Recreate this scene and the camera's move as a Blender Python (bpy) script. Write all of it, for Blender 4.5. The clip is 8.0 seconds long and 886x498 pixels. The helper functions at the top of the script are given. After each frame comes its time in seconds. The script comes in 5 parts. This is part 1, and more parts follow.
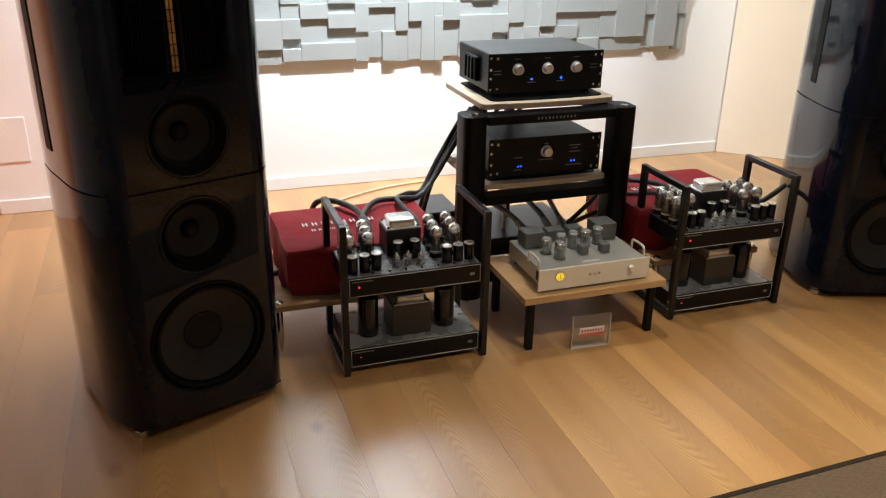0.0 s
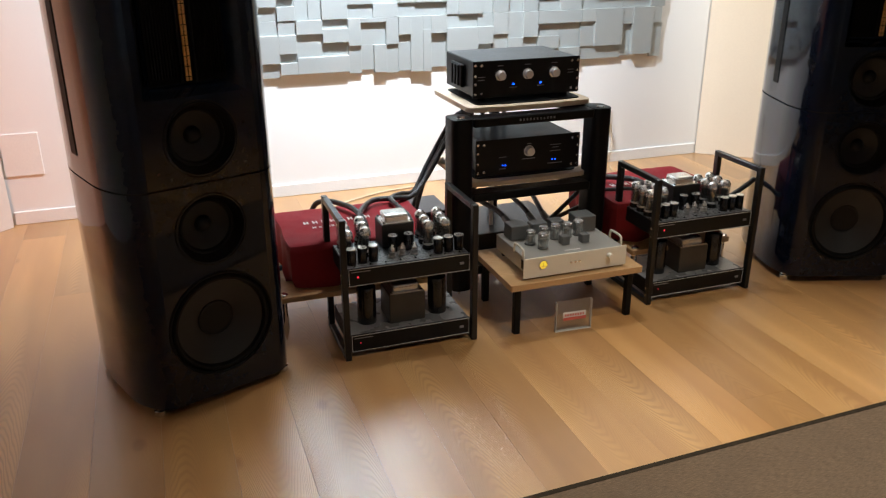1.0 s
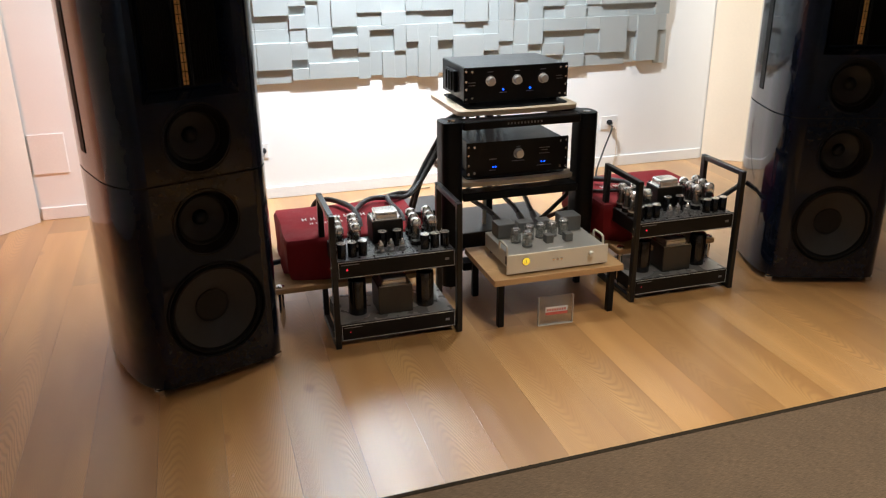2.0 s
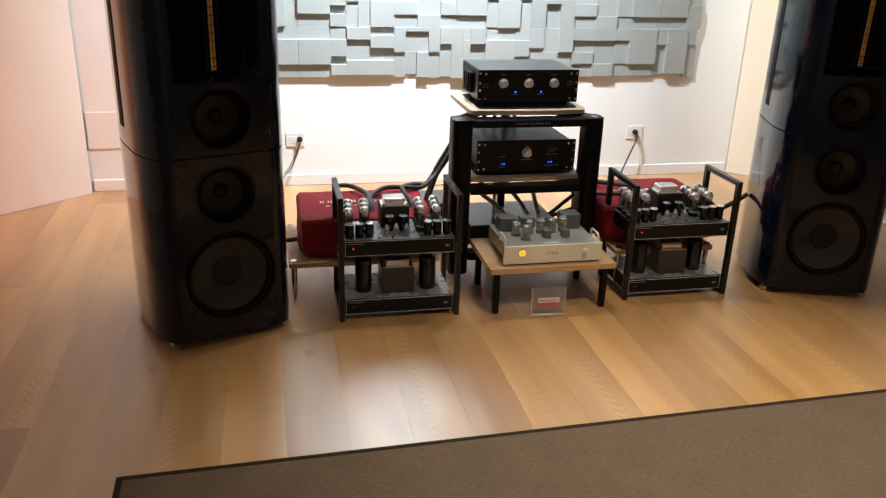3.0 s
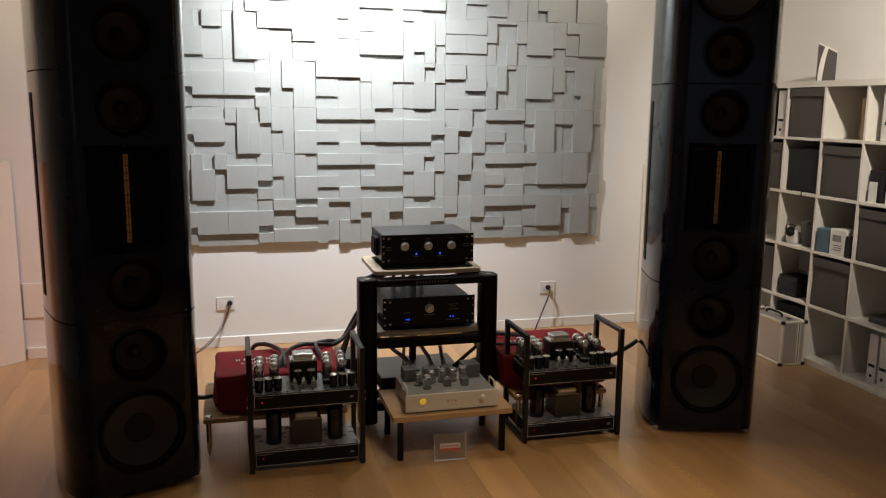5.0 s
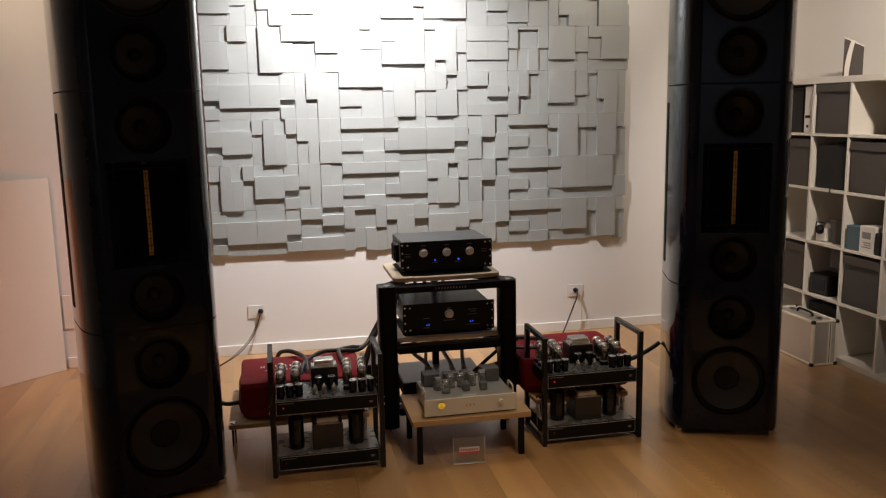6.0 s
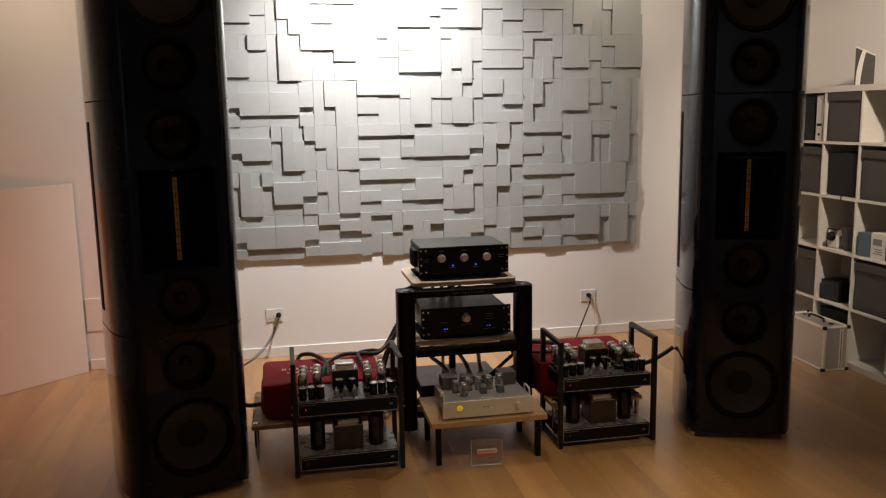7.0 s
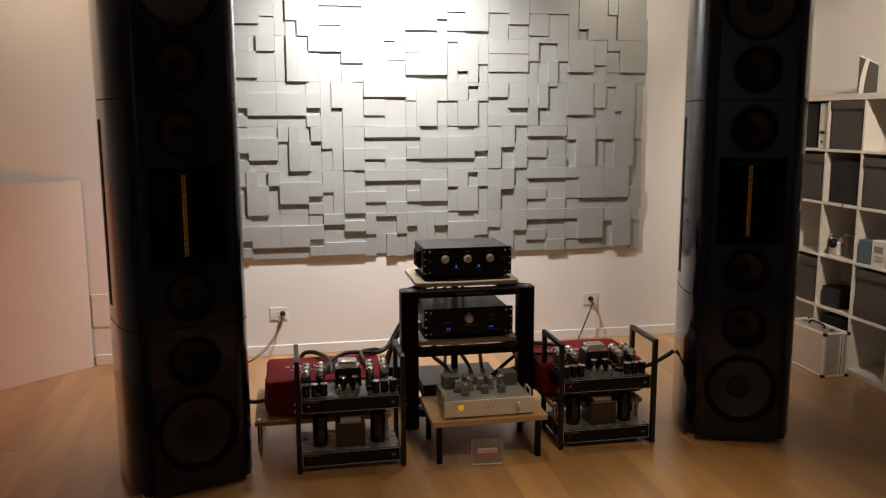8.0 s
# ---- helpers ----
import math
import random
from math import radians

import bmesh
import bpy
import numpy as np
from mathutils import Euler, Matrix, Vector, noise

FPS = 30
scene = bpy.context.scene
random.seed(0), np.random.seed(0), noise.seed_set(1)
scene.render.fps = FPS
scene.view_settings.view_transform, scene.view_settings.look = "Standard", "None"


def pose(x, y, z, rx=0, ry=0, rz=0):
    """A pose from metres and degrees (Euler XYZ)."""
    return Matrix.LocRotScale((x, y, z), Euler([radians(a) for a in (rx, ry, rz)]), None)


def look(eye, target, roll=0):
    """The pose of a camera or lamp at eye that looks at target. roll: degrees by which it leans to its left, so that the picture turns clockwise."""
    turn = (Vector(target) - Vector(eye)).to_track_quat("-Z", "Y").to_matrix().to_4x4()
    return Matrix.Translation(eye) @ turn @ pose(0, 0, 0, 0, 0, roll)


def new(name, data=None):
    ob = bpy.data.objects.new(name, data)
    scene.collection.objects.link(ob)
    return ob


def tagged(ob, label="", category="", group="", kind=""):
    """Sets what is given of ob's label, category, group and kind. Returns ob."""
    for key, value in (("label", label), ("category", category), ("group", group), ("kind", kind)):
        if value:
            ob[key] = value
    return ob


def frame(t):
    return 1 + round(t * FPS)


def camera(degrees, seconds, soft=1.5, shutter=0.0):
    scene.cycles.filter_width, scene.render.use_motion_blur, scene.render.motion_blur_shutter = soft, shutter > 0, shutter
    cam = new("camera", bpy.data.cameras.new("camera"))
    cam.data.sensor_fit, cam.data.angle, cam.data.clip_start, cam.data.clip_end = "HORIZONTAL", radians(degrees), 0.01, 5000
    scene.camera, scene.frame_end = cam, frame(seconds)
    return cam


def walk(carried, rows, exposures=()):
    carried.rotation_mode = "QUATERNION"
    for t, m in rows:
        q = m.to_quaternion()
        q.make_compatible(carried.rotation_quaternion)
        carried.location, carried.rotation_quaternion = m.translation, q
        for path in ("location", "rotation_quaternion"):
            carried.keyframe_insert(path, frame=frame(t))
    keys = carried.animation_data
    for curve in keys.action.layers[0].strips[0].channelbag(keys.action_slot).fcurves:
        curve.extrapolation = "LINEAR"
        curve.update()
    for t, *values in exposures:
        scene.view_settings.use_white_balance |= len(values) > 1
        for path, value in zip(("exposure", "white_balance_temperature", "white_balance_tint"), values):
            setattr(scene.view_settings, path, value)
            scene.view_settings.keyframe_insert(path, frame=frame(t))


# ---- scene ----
cam = camera(56.9, 8.0, 1.2, 0.35)
EXPOSURES = ((0, 0.73, 5930, 8), (0.5, 0.72, 5930, 8), (1.0, 0.69, 5720, 8), (1.2, 0.70, 5720, 8), (2.5, 0.77, 5850, 8), (3.5, 0.70, 5850, 7), (4.5, -0.14, 6150, 9), (5.8, -0.37, 6750, 17), (6.5, -0.33, 6750, 17), (7.3, -0.53, 7050, 18), (8.0, -0.43, 7050, 18))
PATH = [
    (0, (-0.048, 0.147, 1.493), (0.555, 1.887, 0.713), 1.0),
    (0.5, (-0.069, 0.005, 1.487), (0.526, 1.762, 0.739), 0.7),
    (1, (-0.114, -0.095, 1.502), (0.503, 1.656, 0.758), -0.2),
    (1.2, (-0.111, -0.129, 1.518), (0.512, 1.619, 0.772), -1.0),
    (2.3, (0.084, -0.418, 1.532), (0.538, 1.389, 0.806), 0.2),
    (2.5, (0.125, -0.488, 1.534), (0.525, 1.333, 0.809), 0.7),
    (3, (0.171, -0.621, 1.551), (0.573, 1.2, 0.83), 1.8),
    (3.5, (0.233, -0.762, 1.553), (0.681, 1.063, 0.868), 2.2),
    (4, (0.278, -0.876, 1.597), (0.824, 0.983, 1.099), 1.7),
    (4.5, (0.336, -0.952, 1.617), (0.855, 0.942, 1.239), 1.0),
    (4.7, (0.348, -0.969, 1.615), (0.867, 0.929, 1.258), 0.8),
    (5.8, (0.491, -1.057, 1.616), (0.897, 0.873, 1.283), -0.6),
    (6, (0.506, -1.073, 1.635), (0.898, 0.86, 1.302), -1.1),
    (6.5, (0.458, -1.102, 1.643), (0.845, 0.833, 1.318), -1.4),
    (7, (0.438, -1.144, 1.656), (0.812, 0.794, 1.334), -1.0),
    (7.5, (0.429, -1.17, 1.659), (0.802, 0.77, 1.342), -0.8),
    (8, (0.428, -1.188, 1.653), (0.794, 0.753, 1.338), -0.2),
]
walk(cam, [(t, look(eye, target, roll)) for t, eye, target, roll in PATH], EXPOSURES)

# ---- light ----
world = bpy.data.worlds.new("world")
scene.world = world
world.use_nodes = True
world.node_tree.nodes["Background"].inputs[0].default_value = (0.9, 0.75, 0.6, 1)
world.node_tree.nodes["Background"].inputs[1].default_value = 0.02


def spot_lamp(name, eye, target, watts, colour, size=0.05, cone=90, blend=0.6):
    data = bpy.data.lights.new(name, "SPOT")
    data.energy, data.color, data.shadow_soft_size = watts, colour, size
    data.spot_size, data.spot_blend = radians(cone), blend
    ob = new(name, data)
    ob.matrix_world = look(eye, target)
    return ob


spot_lamp("panel_spot", (1.12, 3.50, 2.9), (1.10, 4.5, 1.70), 480, (0.97, 0.985, 1.0), 0.05, 122, 1.0)
spot_lamp("system_spot", (1.45, 3.15, 2.9), (1.4, 3.2, 0.0), 54, (1.0, 0.92, 0.80), 0.10, 100, 1.0)
spot_lamp("side_spot", (2.95, 3.50, 2.9), (2.95, 4.5, 1.95), 38, (1.0, 0.93, 0.80), 0.06, 92, 1.0)
spot_lamp("room_spot", (1.90, 0.85, 2.9), (1.60, 1.00, 0), 230, (1.0, 0.88, 0.69), 0.12, 76, 1.0)
spot_lamp("warm_lamp", (-1.25, 1.9, 0.9), (-1.42, 4.0, 0.62), 62, (1.0, 0.26, 0.07), 0.10, 64, 1.0)
# added fill: cools and brightens the unseen end wall that the lacquer mirrors
spot_lamp("rear_fill", (1.3, -3.6, 2.9), (1.3, -5.5, 1.0), 130, (0.70, 0.84, 1.0), 0.12, 130, 1.0)
# added fill, no known fixture: lifts the wall above the west corner board
spot_lamp("corner_fill", (-0.9, 3.6, 2.9), (-1.2, 4.5, 2.2), 48, (1.0, 0.80, 0.60), 0.08, 96, 1.0)
spot_lamp("shelf_spot", (3.25, 1.60, 2.9), (4.2, 3.3, 1.75), 240, (1.0, 0.90, 0.75), 0.05, 64, 0.6)


# ---- materials ----
def material(name, base, rough=0.5, metal=0.0, vary=0.12, scale=6.0, fine=60.0, bump=0.02, coat=0.0, glow=None, spec=0.5,
             rough_vary=0.1, random_vary=0.0):
    """A surface with colour and gloss that vary at two scales, and fine relief."""
    m = bpy.data.materials.new(name)
    m.use_nodes = True
    nt = m.node_tree
    n, l = nt.nodes, nt.links
    b = n["Principled BSDF"]
    b.inputs["Metallic"].default_value = metal
    b.inputs["Specular IOR Level"].default_value = spec
    b.inputs["Coat Weight"].default_value = coat
    b.inputs["Coat Roughness"].default_value = 0.04
    b.inputs["Coat IOR"].default_value = 1.35
    tc = n.new("ShaderNodeTexCoord")
    big, small = n.new("ShaderNodeTexNoise"), n.new("ShaderNodeTexNoise")
    big.inputs["Scale"].default_value, big.inputs["Detail"].default_value = scale, 4
    small.inputs["Scale"].default_value, small.inputs["Detail"].default_value = fine, 3
    for t in (big, small):
        l.new(tc.outputs["Object"], t.inputs["Vector"])
    mix = n.new("ShaderNodeMath")
    mix.operation = "MULTIPLY_ADD"
    mix.inputs[1].default_value = 0.6
    l.new(big.outputs["Fac"], mix.inputs[0])
    part2 = n.new("ShaderNodeMath")
    part2.operation = "MULTIPLY"
    part2.inputs[1].default_value = 0.4
    l.new(small.outputs["Fac"], part2.inputs[0])
    l.new(part2.outputs[0], mix.inputs[2])
    val = n.new("ShaderNodeMapRange")
    val.inputs["From Min"].default_value, val.inputs["From Max"].default_value = 0.3, 0.7
    val.inputs["To Min"].default_value, val.inputs["To Max"].default_value = 1 - vary, 1 + vary
    l.new(mix.outputs[0], val.inputs["Value"])
    hsv = n.new("ShaderNodeHueSaturation")
    hsv.inputs["Color"].default_value = (*base, 1)
    if random_vary:
        info = n.new("ShaderNodeObjectInfo")
        rv = n.new("ShaderNodeMapRange")
        rv.inputs["To Min"].default_value, rv.inputs["To Max"].default_value = 1 - random_vary, 1 + random_vary
        l.new(info.outputs["Random"], rv.inputs["Value"])
        mul = n.new("ShaderNodeMath")
        mul.operation = "MULTIPLY"
        l.new(rv.outputs[0], mul.inputs[0])
        l.new(val.outputs[0], mul.inputs[1])
        l.new(mul.outputs[0], hsv.inputs["Value"])
    else:
        l.new(val.outputs[0], hsv.inputs["Value"])
    l.new(hsv.outputs["Color"], b.inputs["Base Color"])
    rr = n.new("ShaderNodeMapRange")
    rr.inputs["From Min"].default_value, rr.inputs["From Max"].default_value = 0.3, 0.7
    rr.inputs["To Min"].default_value = max(0.02, rough * (1 - rough_vary))
    rr.inputs["To Max"].default_value = min(1.0, rough * (1 + rough_vary))
    l.new(big.outputs["Fac"], rr.inputs["Value"])
    l.new(rr.outputs[0], b.inputs["Roughness"])
    if bump:
        bp = n.new("ShaderNodeBump")
        bp.inputs["Strength"].default_value, bp.inputs["Distance"].default_value = 0.35, bump * 0.05
        l.new(small.outputs["Fac"], bp.inputs["Height"])
        l.new(bp.outputs[0], b.inputs["Normal"])
    if glow:
        b.inputs["Emission Color"].default_value = (*glow[0], 1)
        b.inputs["Emission Strength"].default_value = glow[1]
    return m


def glass(name, clear=(0.9, 0.9, 0.9), gloss=0.12, rough=0.04, haze=0.0):
    """Thin clear glass: lets light straight through, mirrors a little of it and scatters a trace."""
    m = bpy.data.materials.new(name)
    m.use_nodes = True
    n, l = m.node_tree.nodes, m.node_tree.links
    n.remove(n["Principled BSDF"])
    t, g, x = n.new("ShaderNodeBsdfTransparent"), n.new("ShaderNodeBsdfGlossy"), n.new("ShaderNodeMixShader")
    d, y = n.new("ShaderNodeBsdfDiffuse"), n.new("ShaderNodeMixShader")
    t.inputs["Color"].default_value = (*clear, 1)
    d.inputs["Color"].default_value = (0.75, 0.75, 0.75, 1)
    g.inputs["Roughness"].default_value = rough
    x.inputs["Fac"].default_value, y.inputs["Fac"].default_value = gloss, haze
    l.new(t.outputs[0], x.inputs[1])
    l.new(g.outputs[0], x.inputs[2])
    l.new(x.outputs[0], y.inputs[1])
    l.new(d.outputs[0], y.inputs[2])
    l.new(y.outputs[0], n["Material Output"].inputs["Surface"])
    return m


def wood(name, dark, light, along="Y", size=1.0, rough=0.4, random_vary=0.0, coat=0.0, figure=0.22):
    """Sawn timber: long grain with cathedral figures, pores and knots along one axis; each piece differs."""
    m = bpy.data.materials.new(name)
    m.use_nodes = True
    nt = m.node_tree
    n, l = nt.nodes, nt.links
    b = n["Principled BSDF"]
    tc, info = n.new("ShaderNodeTexCoord"), n.new("ShaderNodeObjectInfo")
    def fraction(k):
        mul, fr = n.new("ShaderNodeMath"), n.new("ShaderNodeMath")
        mul.operation, fr.operation = "MULTIPLY", "FRACT"
        mul.inputs[1].default_value = k
        l.new(info.outputs["Random"], mul.inputs[0])
        l.new(mul.outputs[0], fr.inputs[0])
        return fr.outputs[0]

    where = n.new("ShaderNodeCombineXYZ")
    for key, k in (("X", 7.13), ("Y", 3.71), ("Z", 11.3)):
        l.new(fraction(k), where.inputs[key])
    reach = {"X": (2.2, 0.35, 0.05), "Y": (0.35, 2.2, 0.05), "Z": (0.35, 0.05, 2.2)}[along]
    shift = n.new("ShaderNodeVectorMath")
    shift.operation = "MULTIPLY_ADD"
    shift.inputs[1].default_value = [-c for c in reach]
    l.new(where.outputs[0], shift.inputs[0])
    l.new(tc.outputs["Object"], shift.inputs[2])
    mp = n.new("ShaderNodeMapping")
    stretch = {"X": (0.07, 1, 1), "Y": (1, 0.07, 1), "Z": (1, 1, 0.07)}[along]
    mp.inputs["Scale"].default_value = [c * size for c in stretch]
    l.new(shift.outputs[0], mp.inputs["Vector"])
    warp = n.new("ShaderNodeTexNoise")
    warp.inputs["Scale"].default_value, warp.inputs["Detail"].default_value = 6.0, 3
    l.new(mp.outputs[0], warp.inputs["Vector"])
    soft = n.new("ShaderNodeVectorMath")
    soft.operation = "MULTIPLY_ADD"
    soft.inputs[1].default_value = (0.06, 0.06, 0.06)
    l.new(warp.outputs["Color"], soft.inputs[0])
    l.new(mp.outputs[0], soft.inputs[2])
    # nested arches: growth rings cut at a slant, wavering from piece to piece
    axes = n.new("ShaderNodeSeparateXYZ")
    l.new(tc.outputs["Object"], axes.inputs[0])
    across, length = ("Y", "X") if along == "X" else ("X", "Y")

    def sums(op, a, b, c=None):
        k = n.new("ShaderNodeMath")
        k.operation = op
        for sock, v in zip(k.inputs, (a, b, c)):
            if v is None:
                continue
            if isinstance(v, (int, float)):
                sock.default_value = v
            else:
                l.new(v, sock)
        return k.outputs[0]

    sway = n.new("ShaderNodeTexNoise")
    sway.inputs["Scale"].default_value, sway.inputs["Detail"].default_value = 14.0, 2
    l.new(mp.outputs[0], sway.inputs["Vector"])
    middle = sums("MULTIPLY_ADD", fraction(5.37), 0.10, 0.05)
    u = sums("ADD", sums("SUBTRACT", axes.outputs[across], middle), sums("MULTIPLY_ADD", sway.outputs["Fac"], 0.05, -0.025))
    lean = sums("MULTIPLY_ADD", sums("GREATER_THAN", fraction(9.71), 0.5), 44.0, -22.0)
    rise = sums("MULTIPLY", axes.outputs[length], lean)
    growth = sums("ADD", sums("MULTIPLY_ADD", sums("MULTIPLY", u, u), 1500.0, rise), sums("MULTIPLY", warp.outputs["Fac"], 9.0))
    rings = n.new("ShaderNodeMath")
    rings.operation = "PINGPONG"
    rings.inputs[1].default_value = 0.5
    l.new(growth, rings.inputs[0])
    ring_line = n.new("ShaderNodeMapRange")
    ring_line.interpolation_type = "SMOOTHSTEP"
    ring_line.inputs["From Min"].default_value, ring_line.inputs["From Max"].default_value = 0.05, 0.35
    l.new(rings.outputs[0], ring_line.inputs["Value"])
    mp2 = n.new("ShaderNodeMapping")
    fine = {"X": (3, 90, 90), "Y": (90, 3, 90), "Z": (90, 90, 3)}[along]
    mp2.inputs["Scale"].default_value = [c * size for c in fine]
    l.new(shift.outputs[0], mp2.inputs["Vector"])
    pores = n.new("ShaderNodeTexNoise")
    pores.inputs["Scale"].default_value, pores.inputs["Detail"].default_value = 1.6, 4
    l.new(mp2.outputs[0], pores.inputs["Vector"])
    patch = n.new("ShaderNodeTexNoise")
    patch.inputs["Scale"].default_value, patch.inputs["Detail"].default_value = 9.0, 1
    l.new(mp.outputs[0], patch.inputs["Vector"])
    mask = n.new("ShaderNodeMapRange")
    mask.inputs["From Min"].default_value, mask.inputs["From Max"].default_value = 0.48, 0.70
    mask.inputs["To Min"].default_value, mask.inputs["To Max"].default_value = 0.0, figure
    l.new(patch.outputs["Fac"], mask.inputs["Value"])
    a = n.new("ShaderNodeMath")
    a.operation = "MULTIPLY_ADD"
    l.new(ring_line.outputs[0], a.inputs[0])
    l.new(mask.outputs[0], a.inputs[1])
    a2 = n.new("ShaderNodeMath")
    a2.operation = "MULTIPLY"
    a2.inputs[1].default_value = 0.20
    l.new(warp.outputs["Fac"], a2.inputs[0])
    l.new(a2.outputs[0], a.inputs[2])
    tone = n.new("ShaderNodeMath")
    tone.inputs[1].default_value = 0.02
    l.new(a.outputs[0], tone.inputs[0])
    cloud = n.new("ShaderNodeTexNoise")
    cloud.inputs["Scale"].default_value, cloud.inputs["Detail"].default_value = 2.6, 2
    far = n.new("ShaderNodeMapping")
    far.inputs["Scale"].default_value = {"X": (0.45, 2.2, 1), "Y": (2.2, 0.45, 1), "Z": (2.2, 1, 0.45)}[along]
    l.new(shift.outputs[0], far.inputs["Vector"])
    l.new(far.outputs[0], cloud.inputs["Vector"])
    drift = n.new("ShaderNodeMath")
    drift.operation = "MULTIPLY_ADD"
    drift.inputs[1].default_value = 0.55
    l.new(cloud.outputs["Fac"], drift.inputs[0])
    l.new(tone.outputs[0], drift.inputs[2])
    # sparse round knots, where the cut meets one
    mp3 = n.new("ShaderNodeMapping")
    mp3.inputs["Scale"].default_value = {"X": (2.0, 3.4, 3.4), "Y": (3.4, 2.0, 3.4), "Z": (3.4, 3.4, 2.0)}[along]
    spread = n.new("ShaderNodeVectorMath")
    spread.operation = "MULTIPLY_ADD"
    spread.inputs[1].default_value = (5.0, 9.0, 4.0)
    l.new(where.outputs[0], spread.inputs[0])
    l.new(tc.outputs["Object"], spread.inputs[2])
    l.new(spread.outputs[0], mp3.inputs["Vector"])
    knots = n.new("ShaderNodeTexVoronoi")
    knots.inputs["Scale"].default_value = 1.0
    l.new(mp3.outputs[0], knots.inputs["Vector"])
    knot = n.new("ShaderNodeMapRange")
    knot.interpolation_type = "SMOOTHSTEP"
    knot.inputs["From Min"].default_value, knot.inputs["From Max"].default_value = 0.02, 0.10
    knot.inputs["To Min"].default_value, knot.inputs["To Max"].default_value = -0.28, 0.0
    l.new(knots.outputs["Distance"], knot.inputs["Value"])
    tone2 = n.new("ShaderNodeMath")
    l.new(drift.outputs[0], tone2.inputs[0])
    l.new(knot.outputs[0], tone2.inputs[1])
    c = n.new("ShaderNodeMath")
    c.operation = "MULTIPLY_ADD"
    c.inputs[1].default_value = 0.07
    l.new(pores.outputs["Fac"], c.inputs[0])
    l.new(tone2.outputs[0], c.inputs[2])
    ramp = n.new("ShaderNodeValToRGB")
    ramp.color_ramp.elements[0].position, ramp.color_ramp.elements[0].color = 0.25, (*dark, 1)
    ramp.color_ramp.elements[1].position, ramp.color_ramp.elements[1].color = 0.75, (*light, 1)
    l.new(c.outputs[0], ramp.inputs["Fac"])
    hsv = n.new("ShaderNodeHueSaturation")
    rv = n.new("ShaderNodeMapRange")
    rv.inputs["To Min"].default_value, rv.inputs["To Max"].default_value = 1 - random_vary, 1 + random_vary
    l.new(info.outputs["Random"], rv.inputs["Value"])
    l.new(rv.outputs[0], hsv.inputs["Value"])
    l.new(ramp.outputs["Color"], hsv.inputs["Color"])
    l.new(hsv.outputs["Color"], b.inputs["Base Color"])
    rr = n.new("ShaderNodeMapRange")
    rr.inputs["To Min"].default_value, rr.inputs["To Max"].default_value = rough * 0.8, rough * 1.25
    l.new(pores.outputs["Fac"], rr.inputs["Value"])
    l.new(rr.outputs[0], b.inputs["Roughness"])
    b.inputs["Coat Weight"].default_value = coat
    b.inputs["Coat Roughness"].default_value = 0.28
    b.inputs["Coat IOR"].default_value = 1.52
    bp = n.new("ShaderNodeBump")
    bp.inputs["Strength"].default_value, bp.inputs["Distance"].default_value = 0.5, 0.0022
    l.new(c.outputs[0], bp.inputs["Height"])
    l.new(bp.outputs[0], b.inputs["Normal"])
    l.new(bp.outputs[0], b.inputs["Coat Normal"])
    return m


def woven(name, base):
    """Flat-woven cloth: fine ribs along x with flecks of lighter and darker yarn, worn unevenly."""
    m = material(name, base, 0.95, vary=0.16, scale=7, fine=420, bump=0.1)
    n, l = m.node_tree.nodes, m.node_tree.links
    b = n["Principled BSDF"]
    b.inputs["Specular IOR Level"].default_value = 0.2
    tc, mp, yarn = n.new("ShaderNodeTexCoord"), n.new("ShaderNodeMapping"), n.new("ShaderNodeTexNoise")
    mp.inputs["Scale"].default_value = (45, 420, 1)
    yarn.inputs["Scale"].default_value, yarn.inputs["Detail"].default_value = 1.0, 4
    l.new(tc.outputs["Object"], mp.inputs["Vector"])
    l.new(mp.outputs[0], yarn.inputs["Vector"])
    fleck = n.new("ShaderNodeMapRange")
    fleck.inputs["From Min"].default_value, fleck.inputs["From Max"].default_value = 0.28, 0.72
    fleck.inputs["To Min"].default_value, fleck.inputs["To Max"].default_value = 0.62, 1.34
    l.new(yarn.outputs["Fac"], fleck.inputs["Value"])
    old = b.inputs["Base Color"].links[0].from_socket
    tint = n.new("ShaderNodeHueSaturation")
    l.new(old, tint.inputs["Color"])
    l.new(fleck.outputs[0], tint.inputs["Value"])
    l.new(tint.outputs["Color"], b.inputs["Base Color"])
    rib = n.new("ShaderNodeBump")
    rib.inputs["Strength"].default_value, rib.inputs["Distance"].default_value = 0.6, 0.003
    l.new(yarn.outputs["Fac"], rib.inputs["Height"])
    l.new(rib.outputs[0], b.inputs["Normal"])
    return m


M_WALL = material("white_wall_paint", (0.80, 0.785, 0.755), 0.75, vary=0.03, scale=1.5, fine=140, bump=0.01)
M_CEIL = material("ceiling_paint", (0.72, 0.70, 0.67), 0.8, vary=0.03, scale=2, fine=120)
M_FARWALL = material("taupe_wall_paint", (0.40, 0.39, 0.38), 0.8, vary=0.04, scale=2, fine=120)
M_TRIM = material("skirting_paint", (0.80, 0.78, 0.74), 0.45, vary=0.04, scale=3, fine=90)
M_CREAM = material("cream_board_paint", (0.78, 0.68, 0.54), 0.6, vary=0.04, scale=2, fine=100)
# white board; part of the warm lamp's peach glow is tinted into its colour
M_WHITEBOARD = material("peach_tinted_white_paint", (0.70, 0.61, 0.525), 0.6, vary=0.04, scale=2, fine=100)
M_OAK = wood("oiled_oak", (0.355, 0.172, 0.055), (0.600, 0.342, 0.120), "Y", 1.0, 0.40, 0.17, 1.0, 0.25)
